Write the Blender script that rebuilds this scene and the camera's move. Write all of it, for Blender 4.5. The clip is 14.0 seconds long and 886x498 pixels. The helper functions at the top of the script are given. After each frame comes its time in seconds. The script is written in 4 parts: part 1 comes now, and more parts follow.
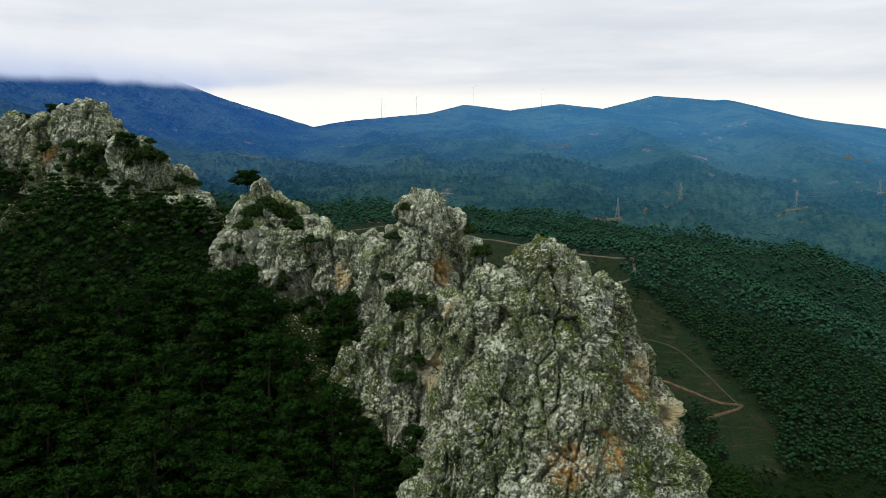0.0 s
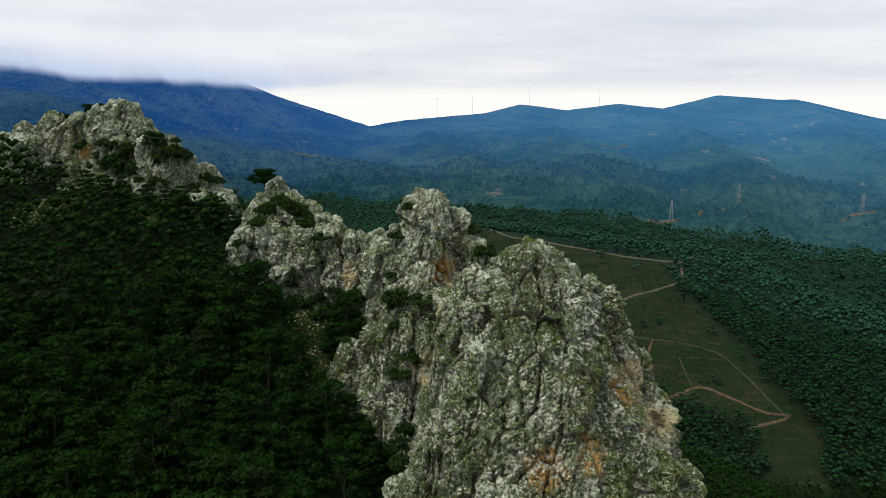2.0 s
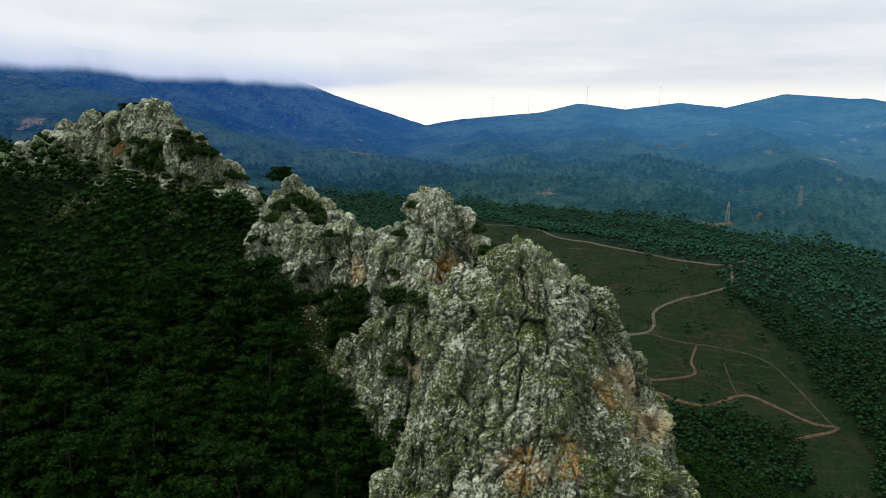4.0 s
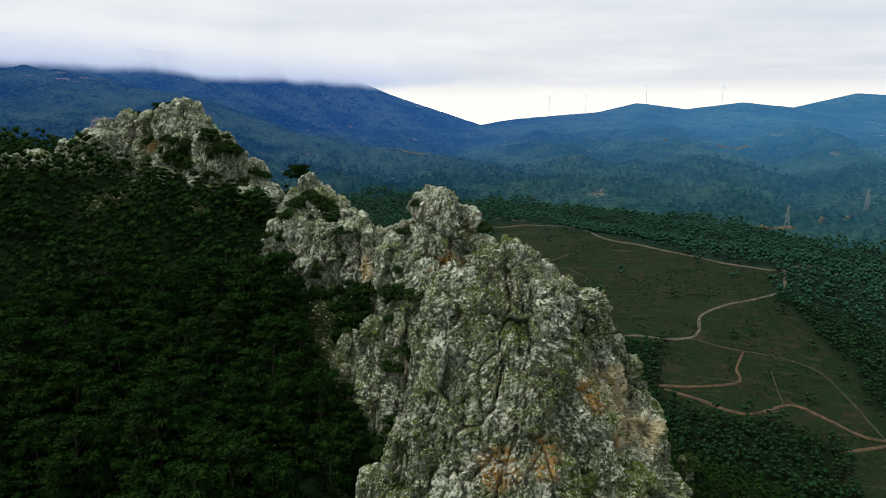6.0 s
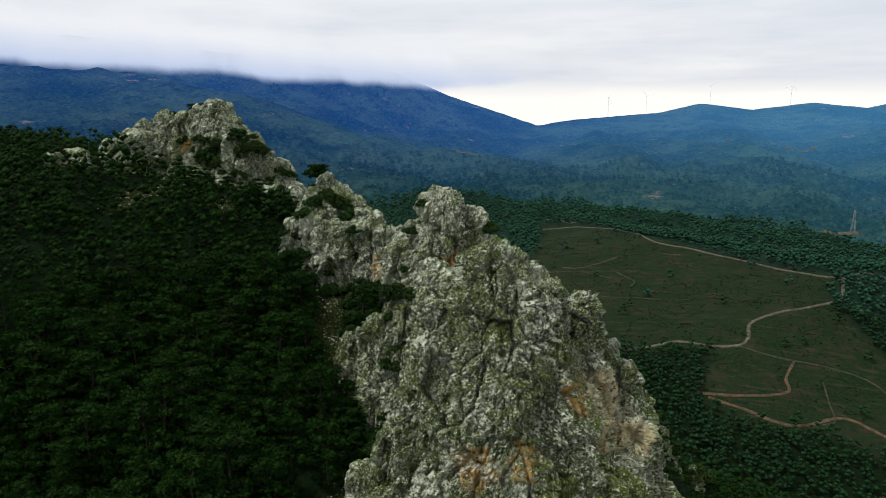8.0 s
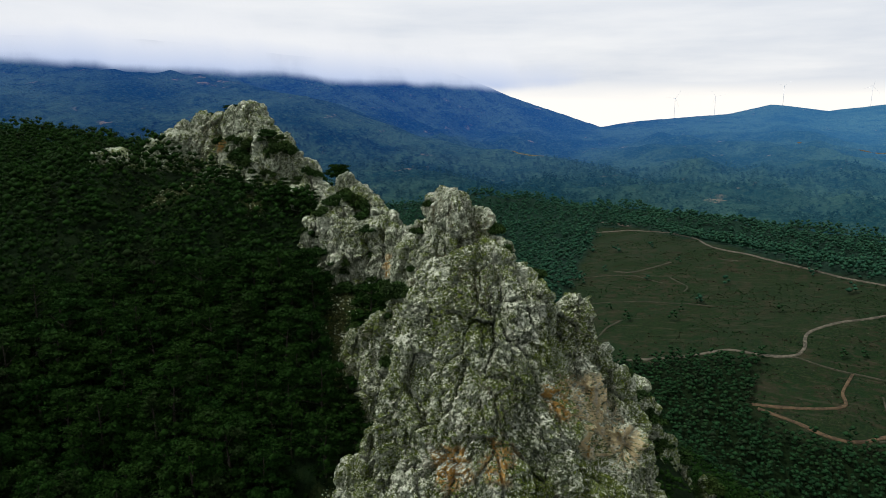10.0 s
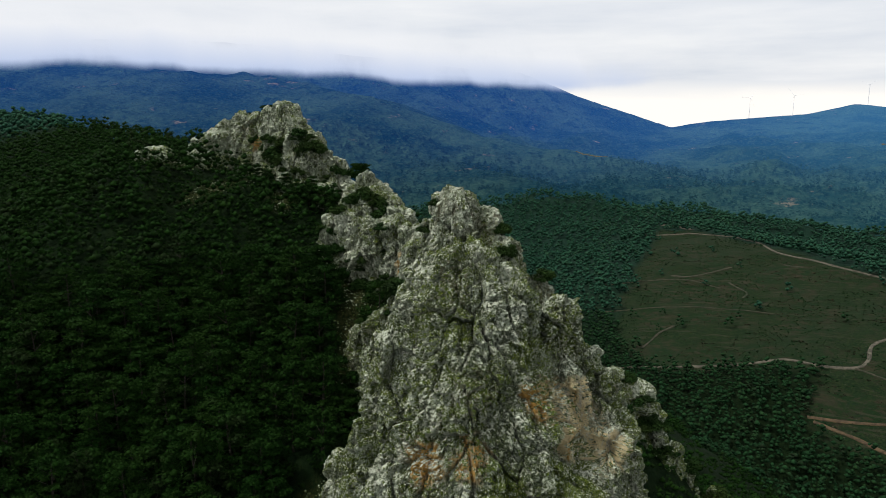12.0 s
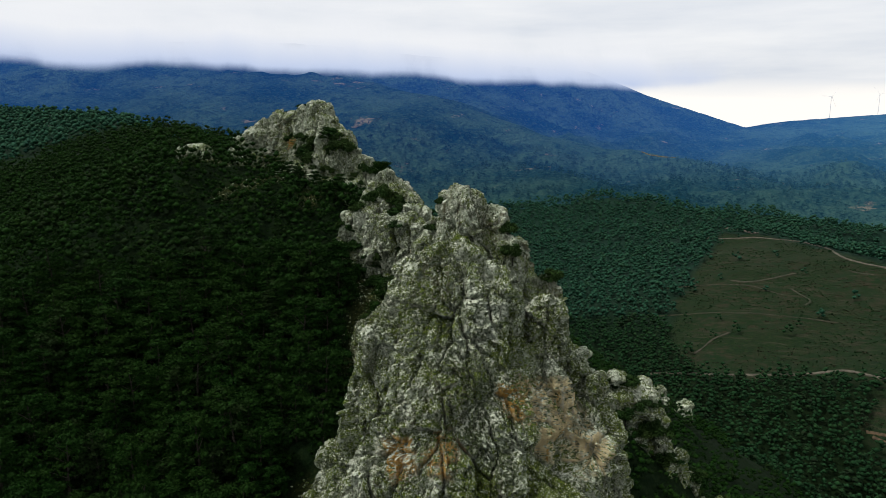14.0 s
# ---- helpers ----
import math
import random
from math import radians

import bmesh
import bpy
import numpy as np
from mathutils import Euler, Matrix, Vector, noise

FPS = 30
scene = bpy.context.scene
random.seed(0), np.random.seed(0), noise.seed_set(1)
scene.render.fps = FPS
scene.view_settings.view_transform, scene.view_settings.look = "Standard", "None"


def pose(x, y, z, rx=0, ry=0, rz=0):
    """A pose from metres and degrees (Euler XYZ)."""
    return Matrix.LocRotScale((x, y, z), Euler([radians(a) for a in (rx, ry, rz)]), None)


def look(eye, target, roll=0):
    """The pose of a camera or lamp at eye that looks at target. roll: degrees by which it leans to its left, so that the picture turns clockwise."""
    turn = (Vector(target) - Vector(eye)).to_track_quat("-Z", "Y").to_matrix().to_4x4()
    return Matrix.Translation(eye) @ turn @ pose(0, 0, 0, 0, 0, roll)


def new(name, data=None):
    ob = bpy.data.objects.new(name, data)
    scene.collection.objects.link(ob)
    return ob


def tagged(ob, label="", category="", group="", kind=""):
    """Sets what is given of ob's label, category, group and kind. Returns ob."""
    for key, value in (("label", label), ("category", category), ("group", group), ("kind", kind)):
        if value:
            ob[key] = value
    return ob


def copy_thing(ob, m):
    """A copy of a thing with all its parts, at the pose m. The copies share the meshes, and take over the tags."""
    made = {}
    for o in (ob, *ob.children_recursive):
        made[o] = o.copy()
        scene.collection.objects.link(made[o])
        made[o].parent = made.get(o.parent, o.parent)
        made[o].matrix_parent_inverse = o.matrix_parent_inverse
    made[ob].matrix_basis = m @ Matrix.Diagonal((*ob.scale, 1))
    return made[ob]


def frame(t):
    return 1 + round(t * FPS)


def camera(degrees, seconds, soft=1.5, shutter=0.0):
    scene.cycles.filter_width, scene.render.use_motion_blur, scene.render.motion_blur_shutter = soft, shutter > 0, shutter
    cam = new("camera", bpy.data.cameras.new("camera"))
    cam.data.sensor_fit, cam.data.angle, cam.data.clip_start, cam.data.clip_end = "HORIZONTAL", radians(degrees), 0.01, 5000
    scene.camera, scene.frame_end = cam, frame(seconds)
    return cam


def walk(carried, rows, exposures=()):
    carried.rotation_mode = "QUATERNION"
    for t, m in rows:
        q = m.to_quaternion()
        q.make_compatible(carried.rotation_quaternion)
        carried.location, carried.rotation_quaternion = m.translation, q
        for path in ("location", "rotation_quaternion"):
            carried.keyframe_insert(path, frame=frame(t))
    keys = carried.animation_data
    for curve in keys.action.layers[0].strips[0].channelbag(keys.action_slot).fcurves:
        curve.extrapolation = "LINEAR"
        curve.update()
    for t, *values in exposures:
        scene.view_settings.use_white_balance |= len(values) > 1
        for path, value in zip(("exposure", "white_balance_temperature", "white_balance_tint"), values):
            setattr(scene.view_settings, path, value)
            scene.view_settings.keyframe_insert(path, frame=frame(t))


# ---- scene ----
cam = camera(64.3, 14.0, soft=0.55)
METRES, EYE, TILT, LEAN, TURN = 100.0, 200.0, -11.25, 0.0, 0.0
ROWS = [
    (0.0, 0.0, 0.0, 0.0, -0.0, 0.0, 0.0),
    (0.5, 0.0335, -0.0022, 0.0002, 1.15, -0.01, -0.25),
    (1.0, 0.067, -0.0037, 0.0007, 2.28, -0.03, -0.48),
    (1.5, 0.1008, -0.0044, 0.0009, 3.45, -0.04, -0.72),
    (2.0, 0.1348, -0.0043, 0.0015, 4.61, -0.07, -0.96),
    (2.5, 0.1685, -0.0034, 0.0023, 5.78, -0.11, -1.2),
    (3.0, 0.2022, -0.0018, 0.0026, 6.93, -0.16, -1.44),
    (5.5, 0.3679, 0.0157, 0.0053, 12.7, -0.41, -2.59),
    (6.0, 0.401, 0.0214, 0.0059, 13.85, -0.47, -2.81),
    (6.5, 0.434, 0.0275, 0.0072, 15.02, -0.53, -3.03),
    (7.0, 0.4669, 0.034, 0.0089, 16.21, -0.58, -3.26),
    (7.5, 0.4996, 0.0414, 0.0109, 17.38, -0.63, -3.47),
    (8.0, 0.5324, 0.0498, 0.0128, 18.6, -0.7, -3.69),
    (10.5, 0.7082, 0.1064, 0.0241, 25.1, -1.08, -4.85),
    (11.0, 0.7454, 0.1211, 0.027, 26.49, -1.2, -5.08),
    (11.5, 0.782, 0.1366, 0.0299, 27.85, -1.33, -5.32),
    (12.0, 0.8182, 0.1529, 0.0326, 29.24, -1.46, -5.54),
    (12.5, 0.8538, 0.1703, 0.0355, 30.63, -1.6, -5.77),
    (13.0, 0.8887, 0.1884, 0.0386, 32.0, -1.75, -6.0),
    (13.5, 0.923, 0.2071, 0.0418, 33.35, -1.91, -6.22),
    (14.0, 0.9571, 0.2267, 0.045, 34.72, -2.07, -6.43),
]
walk(cam, [(t, pose(0, 0, EYE, TILT, LEAN, TURN) @ pose(METRES * x, METRES * y, METRES * z, 90 + pitch, roll, yaw)) for t, x, y, z, yaw, pitch, roll in ROWS])

TAU = 2 * math.pi

# ---- world, sun, exposure ----
world = bpy.data.worlds.new("overcast_sky")
scene.world = world
world.use_nodes = True
wn, wl = world.node_tree.nodes, world.node_tree.links
wn.clear()


def wnode(kind, **values):
    n = wn.new(kind)
    for key, value in values.items():
        n.inputs[key].default_value = value
    return n


def wmath(op, a, b=None, clamp=False):
    n = wn.new("ShaderNodeMath")
    n.operation, n.use_clamp = op, clamp
    for slot, v in enumerate((a, b)):
        if v is None:
            continue
        if isinstance(v, (int, float)):
            n.inputs[slot].default_value = v
        else:
            wl.new(v, n.inputs[slot])
    return n.outputs[0]


def wmix(fac, a, b):
    n = wn.new("ShaderNodeMix")
    n.data_type = "RGBA"
    for slot, v in ((0, fac), (6, a), (7, b)):
        if isinstance(v, (tuple, float, int)):
            n.inputs[slot].default_value = v
        else:
            wl.new(v, n.inputs[slot])
    return n.outputs[2]


SUN_EL, SUN_AZ = radians(60), radians(236)
sky = wn.new("ShaderNodeTexSky")
sky.sky_type, sky.sun_disc, sky.sun_elevation, sky.sun_rotation = "NISHITA", False, SUN_EL, SUN_AZ
coord = wn.new("ShaderNodeTexCoord")
sep = wn.new("ShaderNodeSeparateXYZ")
wl.new(coord.outputs["Generated"], sep.inputs[0])
up = sep.outputs[2]
flat = wn.new("ShaderNodeMapping")
flat.inputs["Scale"].default_value = (2.2, 2.2, 16)
wl.new(coord.outputs["Generated"], flat.inputs[0])
clouds = wnode("ShaderNodeTexNoise", Scale=1.6, Detail=6.0, Roughness=0.55)
wl.new(flat.outputs[0], clouds.inputs["Vector"])
# ragged underside of the stratus: clear bright air below it, grey above
lift = wmath("ADD", up, wmath("MULTIPLY", wmath("SUBTRACT", clouds.outputs[0], 0.5), 0.05))
deck = wmath("MULTIPLY", wmath("SUBTRACT", lift, 0.012), 40.0, clamp=True)
billow = wmath("MULTIPLY", wmath("SUBTRACT", clouds.outputs[0], 0.32), 2.8, clamp=True)
grey = wmix(billow, (0.66, 0.71, 0.80, 1), (0.92, 0.93, 0.95, 1))
high = wmath("MULTIPLY", wmath("SUBTRACT", up, 0.05), 4.0, clamp=True)
grey = wmix(high, grey, (0.945, 0.965, 0.985, 1))
zenith = wmath("MULTIPLY", wmath("SUBTRACT", up, 0.22), 1.4, clamp=True)
grey = wmix(zenith, grey, (1.25, 1.28, 1.32, 1))
cover = wmix(deck, (1.12, 1.08, 1.02, 1), grey)
scaled = wn.new("ShaderNodeVectorMath")
scaled.operation = "SCALE"
scaled.inputs["Scale"].default_value = 0.08
wl.new(sky.outputs[0], scaled.inputs[0])
both = wmix(0.93, scaled.outputs[0], cover)
background = wnode("ShaderNodeBackground", Strength=1.0)
wl.new(both, background.inputs[0])
wl.new(background.outputs[0], wn.new("ShaderNodeOutputWorld").inputs[0])

sun = new("sun", bpy.data.lights.new("sun", "SUN"))
sun.data.energy, sun.data.angle, sun.data.color = 3.1, radians(12), (1.0, 0.985, 0.93)
sun.matrix_world = look((0, 0, 900), Vector((0, 0, 900)) - Vector((math.sin(SUN_AZ) * math.cos(SUN_EL), math.cos(SUN_AZ) * math.cos(SUN_EL), math.sin(SUN_EL))))
scene.view_settings.exposure = 0.0

# ---- numeric noise ----


def hash01(ix, iy, iz, seed):
    with np.errstate(over="ignore"):
        h = ix.astype(np.uint32) * np.uint32(374761393) + iy.astype(np.uint32) * np.uint32(668265263) + iz.astype(np.uint32) * np.uint32(2147483647) + np.uint32(seed * 974711 + 11)
        h = (h ^ (h >> np.uint32(13))) * np.uint32(1274126177)
        h = (h ^ (h >> np.uint32(16))) * np.uint32(2246822519)
    return ((h ^ (h >> np.uint32(15))) & np.uint32(0xFFFFFF)).astype(np.float64) / 0xFFFFFF


def vnoise(x, y, z=0.0, seed=0):
    """Smooth noise, -1 to 1."""
    x, y, z = np.broadcast_arrays(np.asarray(x, float), np.asarray(y, float), np.asarray(z, float))
    fx, fy, fz = np.floor(x), np.floor(y), np.floor(z)
    ix, iy, iz = fx.astype(np.int64), fy.astype(np.int64), fz.astype(np.int64)
    u, v, w = x - fx, y - fy, z - fz
    u, v, w = (q * q * q * (q * (q * 6 - 15) + 10) for q in (u, v, w))
    out = 0
    for a in (0, 1):
        for b in (0, 1):
            for c in (0, 1):
                out = out + hash01(ix + a, iy + b, iz + c, seed) * (u if a else 1 - u) * (v if b else 1 - v) * (w if c else 1 - w)
    return out * 2 - 1


def fbm(x, y, z=0.0, octaves=4, seed=0):
    total, amp, norm = 0, 1.0, 0.0
    for k in range(octaves):
        f = 2.03 ** k
        total, norm, amp = total + amp * vnoise(np.asarray(x) * f, np.asarray(y) * f, np.asarray(z) * f, seed + k * 7), norm + amp, amp * 0.5
    return total / norm


def ridged(x, y, z=0.0, octaves=4, seed=0):
    total, amp, norm = 0, 1.0, 0.0
    for k in range(octaves):
        f = 2.03 ** k
        total, norm, amp = total + amp * (1 - 2 * np.abs(vnoise(np.asarray(x) * f, np.asarray(y) * f, np.asarray(z) * f, seed + k * 7))), norm + amp, amp * 0.5
    return total / norm


def worley(x, y, z, seed=0):
    """Edge distance of the cells, the cell's random number, and the height over the cell's own tilted plane."""
    x, y, z = np.asarray(x, float), np.asarray(y, float), np.asarray(z, float)
    ix, iy, iz = (np.floor(q).astype(np.int64) for q in (x, y, z))
    d1, d2, cell, plane = np.full(x.shape, 9.0), np.full(x.shape, 9.0), np.zeros(x.shape), np.zeros(x.shape)
    for a in (-1, 0, 1):
        for b in (-1, 0, 1):
            for c in (-1, 0, 1):
                jx, jy, jz = ix + a, iy + b, iz + c
                dx, dy, dz = (q - j - hash01(jx, jy, jz, seed + k) for k, (q, j) in enumerate(((x, jx), (y, jy), (z, jz))))
                d = np.sqrt(dx * dx + dy * dy + dz * dz)
                near = d < d1
                d2 = np.where(near, d1, np.minimum(d2, d))
                h = hash01(jx, jy, jz, seed + 3)
                tilt = dx * (hash01(jx, jy, jz, seed + 4) * 2 - 1) + dy * (hash01(jx, jy, jz, seed + 5) * 2 - 1) + dz * (hash01(jx, jy, jz, seed + 6) * 2 - 1)
                cell, plane = np.where(near, h, cell), np.where(near, tilt, plane)
                d1 = np.where(near, d, d1)
    return d2 - d1, cell, plane


# ---- the lie of the land ----


def ridge(x, y, line, left, right, soft=6.0):
    """Height of a ridge whose crest runs along line (x, y, z), falling with one slope to each side."""
    total, crest, fall, near = 0, 0, 0, np.full(np.shape(x), 1e6)
    for (ax, ay, az), (bx, by, bz) in zip(line, line[1:]):
        dx, dy = bx - ax, by - ay
        t = np.clip(((x - ax) * dx + (y - ay) * dy) / (dx * dx + dy * dy), 0, 1)
        d = np.hypot(x - ax - t * dx, y - ay - t * dy)
        side = (dx * (y - ay) - dy * (x - ax)) / math.hypot(dx, dy) / (d + 1)
        w = (d + 4) ** -5.0
        total, crest = total + w, crest + w * (az + (bz - az) * t)
        fall = fall + w * (right + (left - right) * np.clip(side * 0.7 + 0.5, 0, 1))
        near = np.minimum(near, d)
    return crest / total - fall / total * (np.sqrt(near * near + soft * soft) - soft)


def polar(az, el, d):
    """A far crest point: bearing and rise as seen from the first viewpoint, and its distance."""
    return (d * math.sin(radians(az)), d * math.cos(radians(az)), EYE + d * math.tan(radians(el)))


MAIN = [(150, 95, 20), (70, 130, 85), (20, 137, 117), (-8, 172, 138), (-45, 195, 150), (-110, 232, 175), (-200, 290, 171), (-330, 330, 176), (-600, 420, 189), (-1200, 500, 200)]
RIB = [(-25, 215, 128), (-5, 327, 70), (12, 385, 30), (40, 450, -15)]
EAST = [(20, 145, 108), (36, 175, 128), (47, 184, 117), (60, 192, 101), (85, 225, 80), (120, 260, 50), (180, 300, 0)]
SPUR = [(-900, 1400, 100), (-500, 1260, 75), (-103, 1040, 40), (30, 850, 50), (215, 735, 52), (330, 660, 15), (480, 590, -40), (700, 500, -110)]
KNEE = [(-2500, 1300, 420), (-1700, 1600, 360), (-1020, 1570, 235), (-706, 1590, 134), (-418, 1640, 92), (-111, 1357, 70), (200, 1180, 25)]
SPURS = [[(-300, 2700, 135), (-200, 2100, 112), (-60, 1600, 80)], [(100, 2900, 185), (160, 2200, 125), (230, 1600, 85), (260, 1250, 45)],
         [(620, 3000, 190), (560, 2200, 140), (520, 1500, 70), (420, 1250, 25)], [(1250, 3200, 240), (1000, 2200, 150), (850, 1500, 60)], [(1500, 3000, 150), (1300, 2000, 60)]]
PERCH = [(-140, 212, 176), (-152, 203, 181), (-168, 208, 179), (-200, 226, 168)]
CREST = [polar(-90, 4, 2900), polar(-70, 4.5, 2900), polar(-45, 5, 2900), polar(-22, 2.8, 2850), polar(-17.5, 0.95, 2850), polar(-10.2, -1.55, 2690), polar(-6.1, -0.8, 2750), polar(-1.1, -0.35, 2900), polar(1.7, 0.3, 3000),
         polar(5.3, -0.1, 3050), polar(9.2, 0.4, 3100), polar(12.5, 0.0, 3200), polar(16.4, 0.95, 3400), polar(20.5, 0.65, 3500), polar(26.3, -0.6, 3500), polar(32, -1.3, 3500), polar(50, -2, 3500), polar(80, -2, 3400)]


def land(x, y):
    x, y = np.asarray(x, float), np.asarray(y, float)
    far = np.hypot(x, y)
    west = np.clip((-x - 0.25 * y) / 900, 0, 1)
    forms = [
        ridge(x, y, MAIN, 0.31, 0.72) + 2.5 * fbm(x / 45, y / 45, 0, 4, 3),
        ridge(x, y, EAST, 0.75, 0.75),
        ridge(x, y, RIB, 0.6, 0.6, 10),
        ridge(x, y, SPUR, 0.34, 0.175, 20) + 5 * fbm(x / 120, y / 120, 0, 4, 5),
        ridge(x, y, KNEE, 0.22, 0.2, 20) + 14 * ridged(x / 300, y / 300, 0, 4, 9) - 8,
        ridge(x, y, CREST, 0.25, 0.108 + 0.11 * west, 6) + np.clip((2900 - far) / 900, 0.06, 1) * 70 * (ridged(x / 420, y / 420, 0, 6, 21) - 0.32) - 0.16 * np.clip(1000 - y, 0, 900),
        *(ridge(x, y, spur, 0.26, 0.26, 25) + np.clip((2800 - far) / 600, 0, 1) * 24 * ridged(x / 160, y / 160, 0, 4, 61) - np.clip((2800 - far) / 300, 0, 1) * 4 for spur in SPURS),
        ridge(x, y, PERCH, 0.5, 1.2),
        np.full(x.shape, -140.0) + 20 * fbm(x / 200, y / 200, 0, 3, 2),
    ]
    k = 5.0
    top = np.max(forms, axis=0)
    return top + k * np.log(sum(np.exp((f - top) / k) for f in forms))


# ---- materials ----


class Net:
    """Short hand for a material's node tree."""

    def __init__(self, name, rough=0.9, spec=0.2):
        self.m = bpy.data.materials.new(name)
        self.m.use_nodes = True
        self.n, self.l = self.m.node_tree.nodes, self.m.node_tree.links
        self.bsdf = self.n["Principled BSDF"]
        self.bsdf.inputs["Roughness"].default_value = rough
        self.bsdf.inputs["Specular IOR Level"].default_value = spec
        self.pos = self.n.new("ShaderNodeNewGeometry").outputs["Position"]

    def plug(self, socket, v):
        if isinstance(v, (int, float, tuple)):
            socket.default_value = v
        else:
            self.l.new(v, socket)

    def stretch(self, sx, sy, sz, turn=0.0):
        mp = self.n.new("ShaderNodeMapping")
        mp.inputs["Scale"].default_value = (sx, sy, sz)
        mp.inputs["Rotation"].default_value = (0, 0, turn)
        self.l.new(self.pos, mp.inputs[0])
        return mp.outputs[0]

    def noise(self, scale, detail=4.0, rough=0.55, vec=None, color=False):
        t = self.n.new("ShaderNodeTexNoise")
        t.inputs["Scale"].default_value, t.inputs["Detail"].default_value, t.inputs["Roughness"].default_value = scale, detail, rough
        self.l.new(vec or self.pos, t.inputs["Vector"])
        return t.outputs[1 if color else 0]

    def cells(self, scale, feature="F1", vec=None, out=0):
        t = self.n.new("ShaderNodeTexVoronoi")
        t.feature = feature
        t.inputs["Scale"].default_value = scale
        self.l.new(vec or self.pos, t.inputs["Vector"])
        return t.outputs[out]

    def math(self, op, a, b=0.0, clamp=False):
        t = self.n.new("ShaderNodeMath")
        t.operation, t.use_clamp = op, clamp
        self.plug(t.inputs[0], a)
        self.plug(t.inputs[1], b)
        return t.outputs[0]

    def step(self, v, lo, hi):
        t = self.n.new("ShaderNodeMapRange")
        t.interpolation_type = "SMOOTHSTEP"
        self.plug(t.inputs[0], v)
        t.inputs[1].default_value, t.inputs[2].default_value = lo, hi
        return t.outputs[0]

    def mix(self, fac, a, b):
        t = self.n.new("ShaderNodeMix")
        t.data_type = "RGBA"
        for slot, v in ((0, fac), (6, a), (7, b)):
            self.plug(t.inputs[slot], (*v, 1) if isinstance(v, tuple) and len(v) == 3 else v)
        return t.outputs[2]

    def attribute(self, name):
        t = self.n.new("ShaderNodeAttribute")
        t.attribute_name = name
        return t.outputs["Fac"]

    def upness(self):
        s = self.n.new("ShaderNodeSeparateXYZ")
        self.l.new(self.n.new("ShaderNodeNewGeometry").outputs["Normal"], s.inputs[0])
        return s.outputs[2]

    def random(self, island=False):
        if island:
            return self.n.new("ShaderNodeNewGeometry").outputs["Random Per Island"]
        return self.n.new("ShaderNodeObjectInfo").outputs["Random"]

    def bump(self, height, strength, distance):
        b = self.n.new("ShaderNodeBump")
        b.inputs["Strength"].default_value, b.inputs["Distance"].default_value = strength, distance
        self.l.new(height, b.inputs["Height"])
        self.l.new(b.outputs[0], self.bsdf.inputs["Normal"])

    def color(self, v):
        self.plug(self.bsdf.inputs["Base Color"], (*v, 1) if isinstance(v, tuple) and len(v) == 3 else v)
        return self


